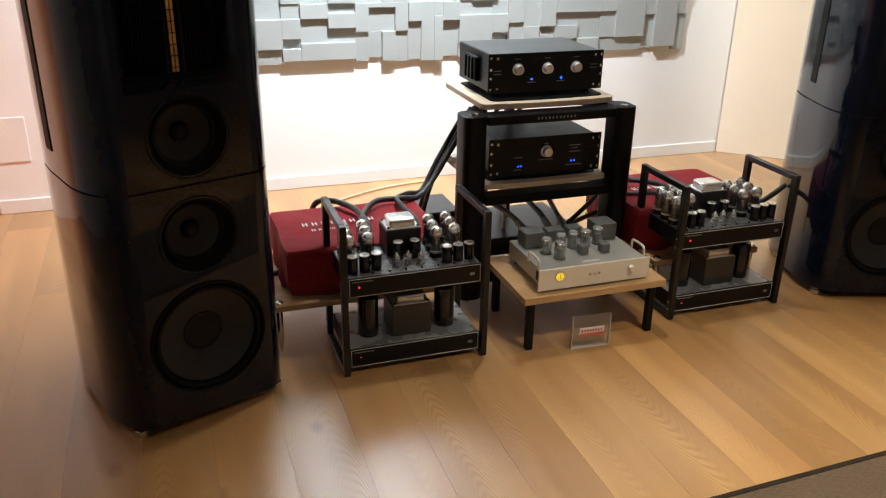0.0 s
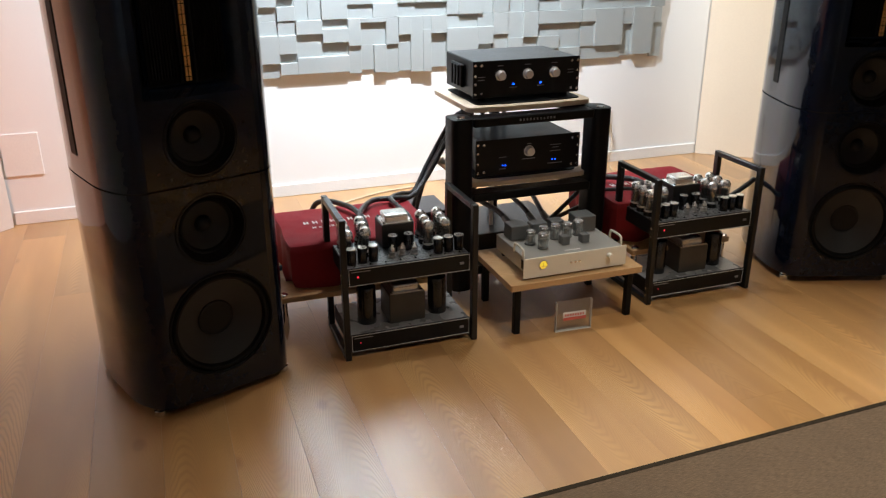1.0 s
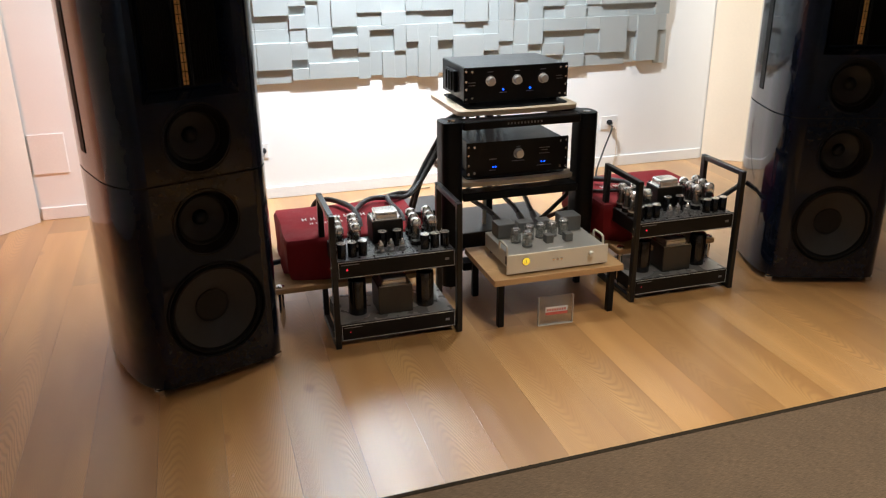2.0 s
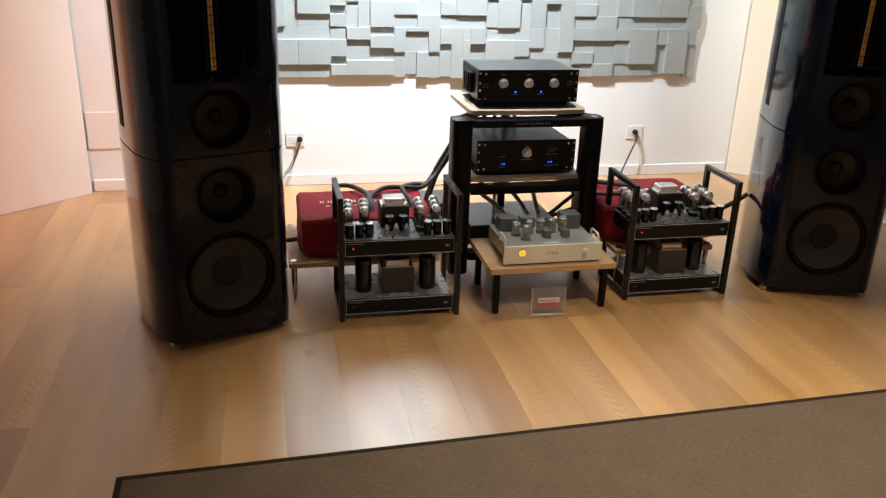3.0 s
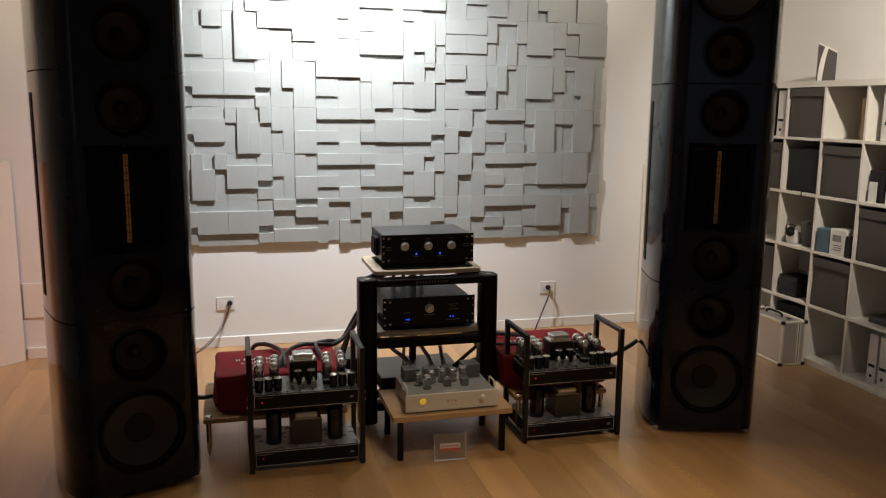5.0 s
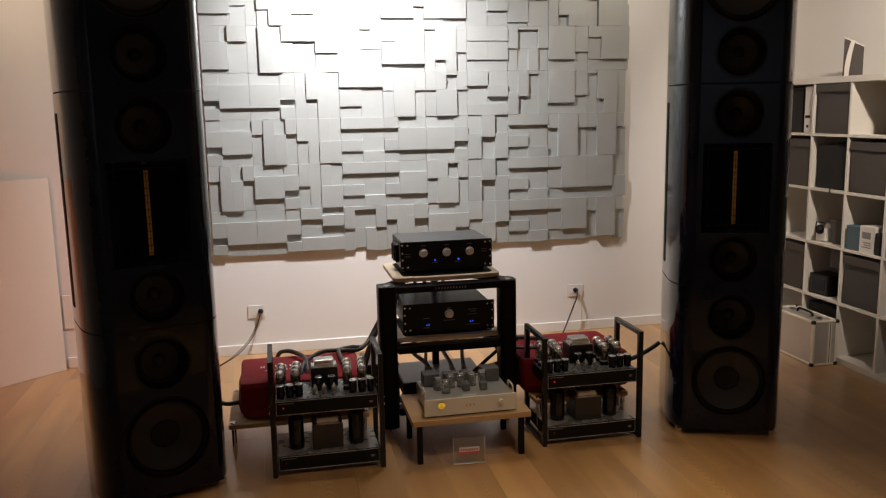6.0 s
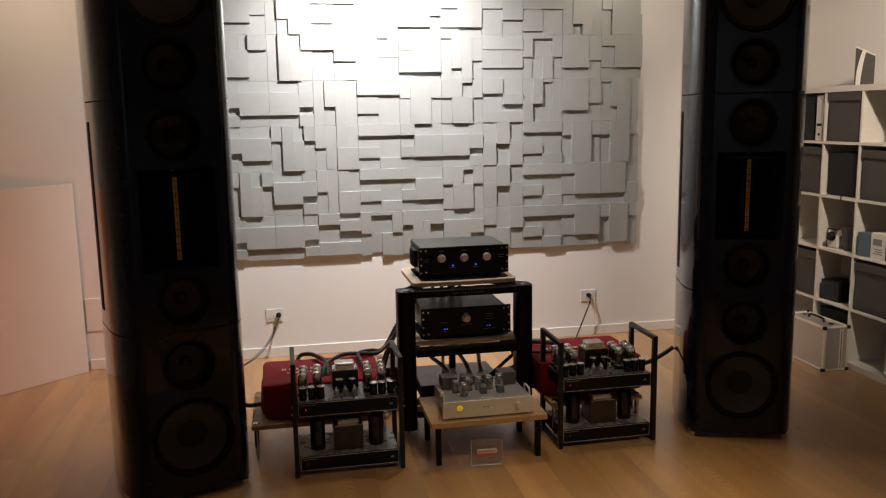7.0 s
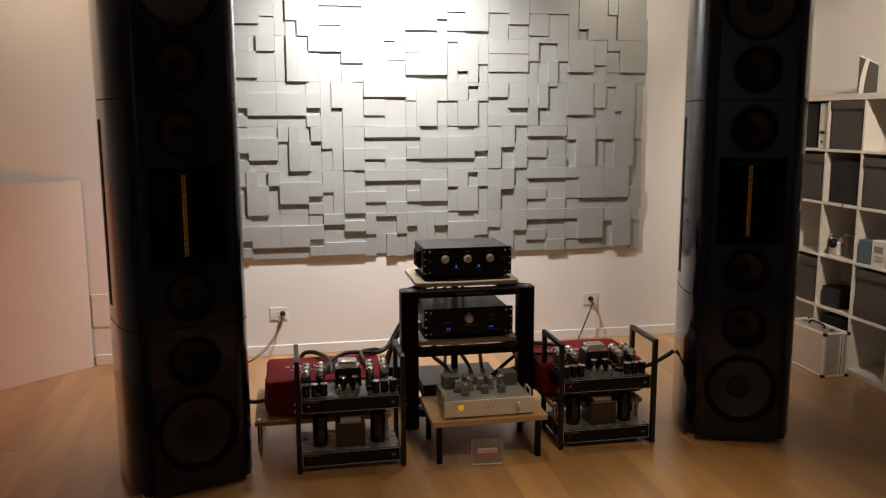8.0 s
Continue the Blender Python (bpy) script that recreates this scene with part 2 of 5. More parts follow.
M_BEECH = wood("birch_ply", (0.66, 0.52, 0.35), (0.82, 0.70, 0.53), "X", 1.6, 0.45)
M_TABLE = wood("table_oak", (0.46, 0.26, 0.105), (0.68, 0.44, 0.21), "X", 1.6, 0.42)
M_GAP = material("dark_joint", (0.07, 0.04, 0.02), 0.9)
M_RUG = woven("brown_woven_wool", (0.135, 0.092, 0.057))
M_RUGEDGE = material("dark_rug_binding", (0.034, 0.025, 0.016), 0.95, spec=0.1, vary=0.3, scale=30, fine=300, bump=0.06)
M_TILE = material("silver_grey_foam_paint", (0.445, 0.468, 0.448), 0.42, metal=0.35, vary=0.05, scale=4, fine=160, bump=0.03, random_vary=0.04)
M_GLOSS = material("black_piano_lacquer", (0.0050, 0.0082, 0.0185), 0.20, vary=0.2, scale=2, fine=40, bump=0, coat=1.0, spec=0.06)
M_CONE = material("grey_paper_cone", (0.023, 0.0228, 0.022), 0.62, vary=0.18, scale=10, fine=200, bump=0.03)
M_CONEDARK = material("dark_paper_cone", (0.014, 0.014, 0.0135), 0.55, spec=0.35, vary=0.2, scale=10, fine=200, bump=0.03)
M_RUBBER = material("black_rubber", (0.0035, 0.0035, 0.0035), 0.55, spec=0.18, vary=0.2, scale=20, fine=150)
M_DUST = material("dust_cap_black", (0.006, 0.006, 0.006), 0.5, spec=0.25, vary=0.2, scale=20, fine=150)
M_COPPER = material("ribbon_copper_foil", (0.66, 0.36, 0.11), 0.4, metal=0.35, vary=0.35, scale=30, fine=140, bump=0.05)
M_MESH = material("black_perforated_mesh", (0.003, 0.003, 0.003), 0.7, metal=0.0, spec=0.08, vary=0.3, scale=40, fine=300, bump=0.05)
M_BLACK = material("black_powder_coat", (0.0035, 0.0035, 0.004), 0.45, metal=0.0, spec=0.2, vary=0.25, scale=10, fine=320, bump=0.03)
M_FRAME = material("satin_black_steel_tube", (0.009, 0.0085, 0.008), 0.34, spec=0.42, vary=0.25, scale=14, fine=300, bump=0.02)
M_ANOD = material("black_anodised_aluminium", (0.0045, 0.0045, 0.005), 0.36, metal=0.1, spec=0.28, vary=0.2, scale=8, fine=260, bump=0.015)
M_LIDTOP = material("grey_black_lid", (0.10, 0.10, 0.103), 0.34, metal=0.8, vary=0.15, scale=5, fine=260, bump=0.02)
M_GREYTOP = material("hammered_grey_plate", (0.34, 0.335, 0.33), 0.28, metal=0.40, vary=0.08, scale=12, fine=420, bump=0.06)
M_SILVER = material("brushed_silver_aluminium", (0.86, 0.81, 0.68), 0.36, metal=0.15, vary=0.06, scale=4, fine=240, bump=0.015)
# darker copy of M_SILVER: tones down the lamplight on the chassis top
M_SILVERTOP = material("silver_darkened_top", (0.50, 0.485, 0.44), 0.40, metal=0.5, vary=0.08, scale=5, fine=240, bump=0.02)
M_KNOB = material("pale_turned_aluminium", (0.88, 0.87, 0.85), 0.26, metal=0.45, vary=0.06, scale=20, fine=240, bump=0.01)
M_CHROME = material("polished_chrome", (0.75, 0.74, 0.72), 0.10, metal=1.0, vary=0.05, bump=0)
M_STEEL = material("laminated_steel_core", (0.88, 0.86, 0.82), 0.22, metal=0.7, vary=0.1, scale=20, fine=200)
M_TRAFO = material("olive_black_can", (0.022, 0.020, 0.017), 0.4, metal=0.3, vary=0.2, scale=12, fine=200)
M_OLIVE = material("olive_brown_can", (0.048, 0.042, 0.033), 0.4, metal=0.2, vary=0.2, scale=12, fine=200)
M_CAN = material("grey_painted_can", (0.17, 0.17, 0.163), 0.45, metal=0.3, vary=0.15, scale=14, fine=220)
M_SLEEVE = material("black_capacitor_sleeve", (0.005, 0.005, 0.006), 0.22, vary=0.2, scale=12, fine=120, coat=0.6)
M_DECK = material("grey_speckled_deck", (0.18, 0.18, 0.18), 0.28, metal=0.40, vary=0.22, scale=220, fine=520, bump=0.08)
M_GLASS = glass("tube_glass", (0.80, 0.82, 0.82), 0.20, 0.03, 0.02)
# clear valve glass with diffuse haze mixed in to make it paler
M_FROST = glass("hazed_tube_glass", (0.84, 0.86, 0.83), 0.20, 0.12, 0.21)
M_MICA = material("grey_green_valve_plate", (0.20, 0.21, 0.19), 0.5, metal=0.3, vary=0.2, scale=40, fine=200)
M_SMOKE = glass("smoky_glass", (0.6, 0.6, 0.58), 0.35, 0.2, 0.35)
M_ACRYL = glass("clear_acrylic", (0.95, 0.95, 0.94), 0.08, 0.06, 0.045)
M_ACRYLEDGE = material("polished_acrylic_edge", (0.62, 0.60, 0.57), 0.2, vary=0.1)
M_GETTER = material("getter_mirror", (0.86, 0.85, 0.83), 0.12, metal=0.8, vary=0.15, bump=0)
M_PLATE = material("dark_valve_plate", (0.05, 0.05, 0.05), 0.5, metal=0.4, vary=0.2, scale=40, fine=200)
M_RED = material("crimson_cotton_cloth", (0.25, 0.006, 0.012), 0.85, vary=0.22, scale=7, fine=500, bump=0.05)
M_PRINT = material("white_print", (0.75, 0.72, 0.68), 0.6, vary=0.05)
M_GREYPRINT = material("grey_print", (0.22, 0.22, 0.22), 0.5, vary=0.1)
M_PALELINE = material("pale_engraved_line", (0.72, 0.72, 0.70), 0.5, vary=0.1)
M_CABLE = material("black_braided_sleeve", (0.026, 0.024, 0.023), 0.36, vary=1.0, scale=60, fine=170, bump=0.3)
M_CORD = material("black_cord", (0.02, 0.018, 0.016), 0.5, vary=0.2)
M_BROWNCORD = material("red_brown_cable_sleeve", (0.10, 0.035, 0.020), 0.5, vary=0.5, scale=60, fine=190, bump=0.1)
M_TANCABLE = material("beige_cable", (0.55, 0.42, 0.27), 0.5, vary=0.1)
M_REDLED = material("red_led", (0.5, 0.02, 0.02), 0.3, glow=((1.0, 0.02, 0.05), 0.65))
M_BLUELED = material("blue_led", (0.02, 0.05, 0.6), 0.3, glow=((0.01, 0.07, 1.0), 3.0))
M_AMBER = material("amber_meter_glow", (0.7, 0.5, 0.05), 0.35, vary=0.1, glow=((1.0, 0.66, 0.03), 0.45))
M_SHELF = material("white_melamine", (0.76, 0.73, 0.67), 0.42, vary=0.03, scale=4, fine=140)
M_BIN = material("dark_grey_felt", (0.080, 0.072, 0.066), 0.9, vary=0.15, scale=8, fine=400, bump=0.05)
M_BLACKBIN = material("black_fabric", (0.010, 0.010, 0.011), 0.85, vary=0.2, scale=8, fine=400, bump=0.05)
M_CASE = material("ribbed_aluminium_sheet", (0.60, 0.56, 0.53), 0.40, metal=0.55, vary=0.06, scale=5, fine=120, bump=0.02)
M_CARD = material("buff_cardboard", (0.45, 0.33, 0.18), 0.8, vary=0.12, scale=9, fine=160)
M_BLUEBOX = material("pale_blue_carton", (0.075, 0.13, 0.165), 0.6, vary=0.12, scale=9, fine=120)
M_PAPER = material("white_paper", (0.72, 0.70, 0.66), 0.7, vary=0.05)
M_SOCKET = material("white_plastic", (0.76, 0.73, 0.68), 0.4, vary=0.03)
M_REDSIGN = material("red_print", (0.60, 0.12, 0.09), 0.5, vary=0.06)
M_GOLD = material("gold_frame", (0.45, 0.30, 0.10), 0.4, metal=0.6, vary=0.2)


# ---- mesh tools ----
def link_mesh(name, bm, mat, parent=None, label="", smooth=False):
    me = bpy.data.meshes.new(name)
    bm.normal_update()
    if smooth:
        for f in bm.faces:
            f.smooth = True
        for e in bm.edges:
            if len(e.link_faces) == 2 and e.calc_face_angle(0) > 0.7:
                e.smooth = False
    bm.to_mesh(me)
    bm.free()
    me.materials.append(mat)
    ob = new(name, me)
    if parent:
        ob.parent = parent
    if label:
        ob["label"] = label
    return ob


def part(name, bm, mat, parent, label="", smooth=False):
    return link_mesh(name, bm, mat, parent, label, smooth)


def thing(name, at, label, category, group="", kind="", turn=0):
    ob = new(name)
    ob.empty_display_size = 0.05
    ob.matrix_basis = pose(*at, 0, 0, turn)
    return tagged(ob, label, category, group, kind)


def add_box(bm, x0, x1, y0, y1, z0, z1, bevel=0.0, seg=1):
    vs = [bm.verts.new((x, y, z)) for x in (x0, x1) for y in (y0, y1) for z in (z0, z1)]
    fs = [bm.faces.new([vs[i] for i in q]) for q in ((0, 1, 3, 2), (4, 6, 7, 5), (0, 4, 5, 1), (2, 3, 7, 6), (0, 2, 6, 4), (1, 5, 7, 3))]
    if bevel:
        es = {e for f in fs for e in f.edges}
        bmesh.ops.bevel(bm, geom=list(es), offset=bevel, segments=seg, profile=0.5, affect="EDGES", clamp_overlap=True)
    return bm


def box(x0, x1, y0, y1, z0, z1, bevel=0.002, seg=1):
    return add_box(bmesh.new(), x0, x1, y0, y1, z0, z1, bevel, seg)


def add_lathe(bm, profile, m=None, n=24, cap=True):
    """Turns (radius, height) pairs about z, and sets the result at m."""
    m = m or Matrix()
    rings = []
    for r, z in profile:
        rings.append([bm.verts.new(m @ Vector((r * math.cos(2 * math.pi * k / n), r * math.sin(2 * math.pi * k / n), z))) for k in range(n)])
    for a, b in zip(rings, rings[1:]):
        for k in range(n):
            bm.faces.new((a[k], a[(k + 1) % n], b[(k + 1) % n], b[k]))
    if cap:
        bm.faces.new(list(reversed(rings[0])))
        bm.faces.new(rings[-1])
    return bm


def lathe(profile, m=None, n=24, cap=True):
    return add_lathe(bmesh.new(), profile, m, n, cap)


def add_prism(bm, outline, z0, z1, bevel=0.0, seg=2):
    """A plan outline (anticlockwise) raised from z0 to z1."""
    lo = [bm.verts.new((x, y, z0)) for x, y in outline]
    hi = [bm.verts.new((x, y, z1)) for x, y in outline]
    k = len(outline)
    fl, fh = bm.faces.new(list(reversed(lo))), bm.faces.new(hi)
    for i in range(k):
        bm.faces.new((lo[i], lo[(i + 1) % k], hi[(i + 1) % k], hi[i]))
    if bevel:
        bmesh.ops.bevel(bm, geom=list(fl.edges) + list(fh.edges), offset=bevel, segments=seg, profile=0.5, affect="EDGES")
    return bm


def rounded(x0, x1, y0, y1, r, n=6):
    """A rectangle's outline with rounded corners."""
    pts = []
    for cx, cy, a in ((x1 - r, y0 + r, -90), (x1 - r, y1 - r, 0), (x0 + r, y1 - r, 90), (x0 + r, y0 + r, 180)):
        for k in range(n + 1):
            t = radians(a + 90 * k / n)
            pts.append((cx + r * math.cos(t), cy + r * math.sin(t)))
    return pts


def smooth_line(points, steps=8):
    """A Catmull-Rom line through the points."""
    p = [Vector(q) for q in points]
    p = [p[0] * 2 - p[1], *p, p[-1] * 2 - p[-2]]
    out = []
    for a, b, c, d in zip(p, p[1:], p[2:], p[3:]):
        for k in range(steps):
            t = k / steps
            out.append(0.5 * (2 * b + (c - a) * t + (2 * a - 5 * b + 4 * c - d) * t * t + (3 * b - a - 3 * c + d) * t ** 3))
    out.append(p[-2])
    return out


def add_tube(bm, points, radius, n=8, steps=8):
    line = smooth_line(points, steps)
    rings, side = [], None
    for i, q in enumerate(line):
        way = (line[min(i + 1, len(line) - 1)] - line[max(i - 1, 0)]).normalized()
        side = (side or (Vector((0, 0, 1)) if abs(way.z) < 0.9 else Vector((1, 0, 0))))
        side = (side - way * side.dot(way)).normalized()
        up = way.cross(side)
        rings.append([bm.verts.new(q + radius * (side * math.cos(2 * math.pi * k / n) + up * math.sin(2 * math.pi * k / n))) for k in range(n)])
    for a, b in zip(rings, rings[1:]):
        for k in range(n):
            bm.faces.new((a[k], a[(k + 1) % n], b[(k + 1) % n], b[k]))
    bm.faces.new(list(reversed(rings[0])))
    bm.faces.new(rings[-1])
    return bm


def tube(points, radius, n=8, steps=8):
    return add_tube(bmesh.new(), points, radius, n, steps)


def front(x, y, z):
    """A pose whose z axis points to the viewer's side (-y)."""
    return pose(x, y, z, 90, 0, 0)


# ---- the room ----
WALL_Y, LEFT_X, RIGHT_X, BACK_Y, TOP_Z = 4.55, -1.95, 4.345, -5.5, 2.95


def structure(name, bm, mat, label, category):
    return tagged(link_mesh(name, bm, mat), label, category, "", "structure")


structure("wall_north", box(LEFT_X - 0.1, RIGHT_X + 0.1, WALL_Y, WALL_Y + 0.1, -0.02, TOP_Z, 0), M_WALL, "white painted plaster wall behind the hi-fi system", "wall")
structure("wall_west", box(LEFT_X - 0.1, LEFT_X, BACK_Y, WALL_Y, -0.02, TOP_Z, 0), M_WALL, "plain white painted plaster side wall", "wall")
structure("wall_east", box(RIGHT_X, RIGHT_X + 0.1, BACK_Y, WALL_Y, -0.02, TOP_Z, 0), M_WALL, "white painted plaster wall behind the open shelving", "wall")
structure("wall_south", box(LEFT_X - 0.1, RIGHT_X + 0.1, BACK_Y - 0.1, BACK_Y, -0.02, TOP_Z, 0), M_FARWALL, "plain taupe painted plaster end wall", "wall")
structure("ceiling", box(LEFT_X - 0.1, RIGHT_X + 0.1, BACK_Y - 0.1, WALL_Y + 0.1, TOP_Z, TOP_Z + 0.1, 0), M_CEIL, "plain white painted ceiling", "ceiling")
structure("baseboard", box(-0.90, 3.37, WALL_Y - 0.014, WALL_Y, 0, 0.072, 0.003), M_TRIM, "low white painted skirting board along the wall", "baseboard")


def plan_board(name, a, b, height, thick, mat, label):
    """An upright board that runs from a to b in plan."""
    a, b = Vector(a), Vector(b)
    d = (b - a).normalized()
    s = Vector((-d.y, d.x)) * thick
    bm = add_prism(bmesh.new(), [a, b, b + s, a + s], 0.002, height)
    bmesh.ops.recalc_face_normals(bm, faces=bm.faces)
    return structure(name, bm, mat, label, "board")


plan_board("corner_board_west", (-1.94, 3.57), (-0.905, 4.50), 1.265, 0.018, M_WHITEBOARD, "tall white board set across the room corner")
plan_board("corner_board_east", (3.372, 4.53), (3.92, 4.06), 1.215, 0.018, M_CREAM, "cream board set across the room corner")

plate = tagged(link_mesh("wall_plate", box(-0.905, -0.715, WALL_Y - 0.007, WALL_Y, 0.265, 0.492, 0.003), M_TRIM), "flat white cover plate on the wall", "cover plate", "", "structure")


# ---- rug ----
RUG = pose(-0.325, 1.557, 0, 0, 0, 1.75)
rug = thing("rug", (0, 0, 0), "dark brown flat-woven runner rug with narrow bound edges", "rug")
rug.matrix_basis = RUG
part("weave", add_prism(bmesh.new(), [(0.02, -0.565), (3.135, -0.565), (3.135, -0.02), (0.02, -0.02)], 0.001, 0.008), M_RUG, rug)
for x0, x1, y0, y1 in ((0, 3.155, -0.02, 0), (0, 3.155, -0.585, -0.565), (0, 0.02, -0.565, -0.02), (3.135, 3.155, -0.565, -0.02)):
    part("binding", box(x0, x1, y0, y1, 0.001, 0.0095, 0.003), M_RUGEDGE, rug, "brown cloth edge binding")


# ---- wall panel of stepped foam tiles ----
TILE, TILE_D = 0.2928, 0.3005
# each block of a design: left, top, right, bottom in twelfths of the tile (a = 10, b = 11, c = 12), then its level
DESIGNS = {
    "A": "00635 03682 60c22 62c55 65c81 08cc4",
    "B": "00355 053c3 30655 60915 61952 359c5 90c54 95cc2",
    "C": "00315 013c3 30695 396c2 609c5 90c14 91c74 97cc2",
    "D": "00555 055a3 50ca5 0acc1",
    "E": "00655 056c3 60c85 68cc2",
    "F": "00614 60c13 01c45 04694 64c94 09cc2",
    "G": "00645 04692 60c43 64c75 67c91 09cc4",
    "I": "00453 054c4 40865 468c1 80c52 85cc4",
    "J": "00454 054c2 40863 468c4 80c65 86cc2",
    "K": "00c55 056b4 0b6c2 65cc3",
    "L": "00363 063c5 30675 376c2 60914 619c2 90cc3",
    "M": "003c4 30995 396c1 699c5 90cc3",
    "N": "00895 80c74 87cc2 098c2",
    "O": "00344 043c1 309c5 90c44 94cc2",
    "P": "00c35 03662 06694 096c2 63c92 69cc4",
    "Q": "00832 03895 80c33 83c75 87c91 89cc4 098c2",
    "R": "00435 03493 40c95 09cc2",
    "S": "00344 043c2 306c5 60942 649c5 90c45 94cc2",
    "T": "00435 03462 06494 40c32 43c95 09cc2",
    "U": "00354 053c3 309c5 90c54 95cc2",
    "V": "00345 043c2 306c4 60834 638c5 80c45 84cc1",
    "W": "00364 063c2 30914 31961 366c1 669c4 90c64 96cc2",
    "X": "00c45 04693 64cc2 096c1",
    "Y": "003c3 30675 376c2 609c4 90cc2",
    "Z": "00364 063c2 306c3 60964 90c63 66cc5",
    "e": "00645 046c2 60c75 67cc3",
    "g": "00354 053c2 30ac5 a0c62 a6cc3",
    "h": "00314 013c2 30985 589c5 385c2 90cc3",
    "i": "009a5 90c75 97cc2 0a9c2",
    "j": "00445 40814 80c14 41ca5 044a4 0acc1",
    "k": "00c53 05cc2",
    "l": "00663 60915 61963 90c63 066c3 66cc2",
    "n": "00895 80c62 86cc4 098c2",
    "s": "003c2 30685 386c3 60cc5",
    "t": "003c2 306c5 60943 649c5 90c45 94cc3",
    "v": "00544 50742 047b4 0b7c1 70c45 74cc2",
}
# rows from the top; a prime after a letter turns the tile over sideways
LAYOUT = ("Q S E P U B G L N h",
          "N s X k i D E K M g",
          "v t e l j C F W N R",
          "Q' Q Y X U B G L N h",
          "Q' S Z P T Q I P O O",
          "S Q Z P T B I P R n",
          "Q' Q A W V Q J P R O")
panel = thing("wall_panel", (0.074, WALL_Y - 0.002, 0.70), "large wall panel of silver-grey stepped foam diffuser tiles", "acoustic panel")
tile_meshes = {}


def tile_mesh(code, side=False, foot=False):
    """A tile of stepped blocks; at the panel's right side and foot the blocks overhang unevenly."""
    if (code, side, foot) in tile_meshes:
        return tile_meshes[code, side, foot]
    bm = bmesh.new()
    for block in DESIGNS[code[0]].split():
        a, b, c, d, level = [int(ch, 16) for ch in block]
        if code[1:] == "'":
            a, c = 12 - c, 12 - a
        x0, x1, z0, z1 = a / 12 * TILE, c / 12 * TILE, -d / 12 * TILE_D, -b / 12 * TILE_D
        x0, x1 = x0 + (0.0007 if a == 0 else 0.0001), x1 - (0.0007 if c == 12 else 0.0001)
        z0, z1 = z0 + (0.0007 if d == 12 else 0.0001), z1 - (0.0007 if b == 0 else 0.0001)
        if side and c == 12:
            x1 += (level * 7 + b) % 4 * 0.009 - 0.012
        if foot and d == 12:
            z0 -= (level * 5 + a) % 4 * 0.008 - 0.010
        add_box(bm, x0, x1, -0.007 - 0.0072 * level, 0, z0, z1, 0.0010)
    me = bpy.data.meshes.new("tile")
    bm.normal_update()
    bm.to_mesh(me)
    bm.free()
    me.materials.append(M_TILE)
    tile_meshes[code, side, foot] = me
    return me


for r, line in enumerate(LAYOUT):
    for c, code in enumerate(line.split()):
        ob = new("tile", tile_mesh(code, c == 9, r == len(LAYOUT) - 1))
        ob.parent = panel
        ob.location = (c * TILE, 0, (len(LAYOUT) - r) * TILE_D)


# ---- loudspeakers ----
def arc(cx, cy, r, a0, a1, n=8):
    return [(cx + r * math.cos(radians(a0 + (a1 - a0) * k / n)), cy + r * math.sin(radians(a0 + (a1 - a0) * k / n))) for k in range(n + 1)]


def speaker_outline(g=0.0):
    """Plan of the cabinet: flat baffle at y = 0, round front edges, sides that curve in to a narrow back. g shrinks it."""
    w, a, d = 0.280 - g, 0.10, 0.20
    right = [(w - a + a * math.sin(radians(9 * k)), g + d - d * math.cos(radians(9 * k))) for k in range(11)]
    flank = [(w, 0.36), (w - 0.006, 0.44), (w - 0.022, 0.51), (w - 0.052, 0.575), (w - 0.095, 0.625), (0.12, 0.66 - g)]
    half = [(0.0, g)] + right + flank
    return half + [(-x, y) for x, y in reversed(half)][:-1]


def driver(parent, z, radius, cone_mat, cone_label, y=0.0):
    """A cone driver set into the baffle: frame ring, rubber surround, cone and dust cap."""
    wide = radius > 0.13
    at = front(0, y, z)

    def turned(name, profile, mat, label, close=False):
        return part(name, lathe([(radius * r, h) for r, h in profile], at, 48, close), mat, d, label, True)

    if wide:
        d = part("driver", lathe([(radius * r, h) for r, h in ((0.935, -0.004), (0.95, 0.003), (0.975, 0.0055), (0.995, 0.004), (1.0, -0.006), (0.935, -0.010))], at, 48, False), M_RUBBER, parent, "black cast driver frame", True)
        turned("surround", ((0.94, -0.006), (0.92, 0.002), (0.88, 0.006), (0.84, 0.003), (0.81, -0.009)), M_RUBBER, "black rubber surround")
        turned("cone", ((0.815, -0.008), (0.65, -0.022), (0.48, -0.037), (0.31, -0.053)), cone_mat, cone_label)
        turned("dust_cap", ((0.345, -0.050), (0.33, -0.047), (0.30, -0.049), (0.2, -0.055), (0.1, -0.059), (0.005, -0.060)), M_DUST, "round dust cap", True)
    else:
        d = part("driver", lathe([(radius * r, h) for r, h in ((1.0, -0.004), (0.995, 0.0025), (0.965, 0.0025), (0.93, -0.006), (0.80, -0.030), (0.76, -0.036))], at, 48, False), M_RUBBER, parent, "black flared driver frame", True)
        turned("surround", ((0.765, -0.036), (0.74, -0.031), (0.70, -0.030), (0.66, -0.034), (0.645, -0.040)), M_RUBBER, "black rubber surround")
        turned("cone", ((0.65, -0.039), (0.48, -0.051), (0.32, -0.062), (0.20, -0.069)), cone_mat, cone_label)
        turned("dust_cap", ((0.235, -0.067), (0.22, -0.060), (0.15, -0.052), (0.06, -0.048), (0.005, -0.0475)), M_DUST, "round dust cap", True)
    return d


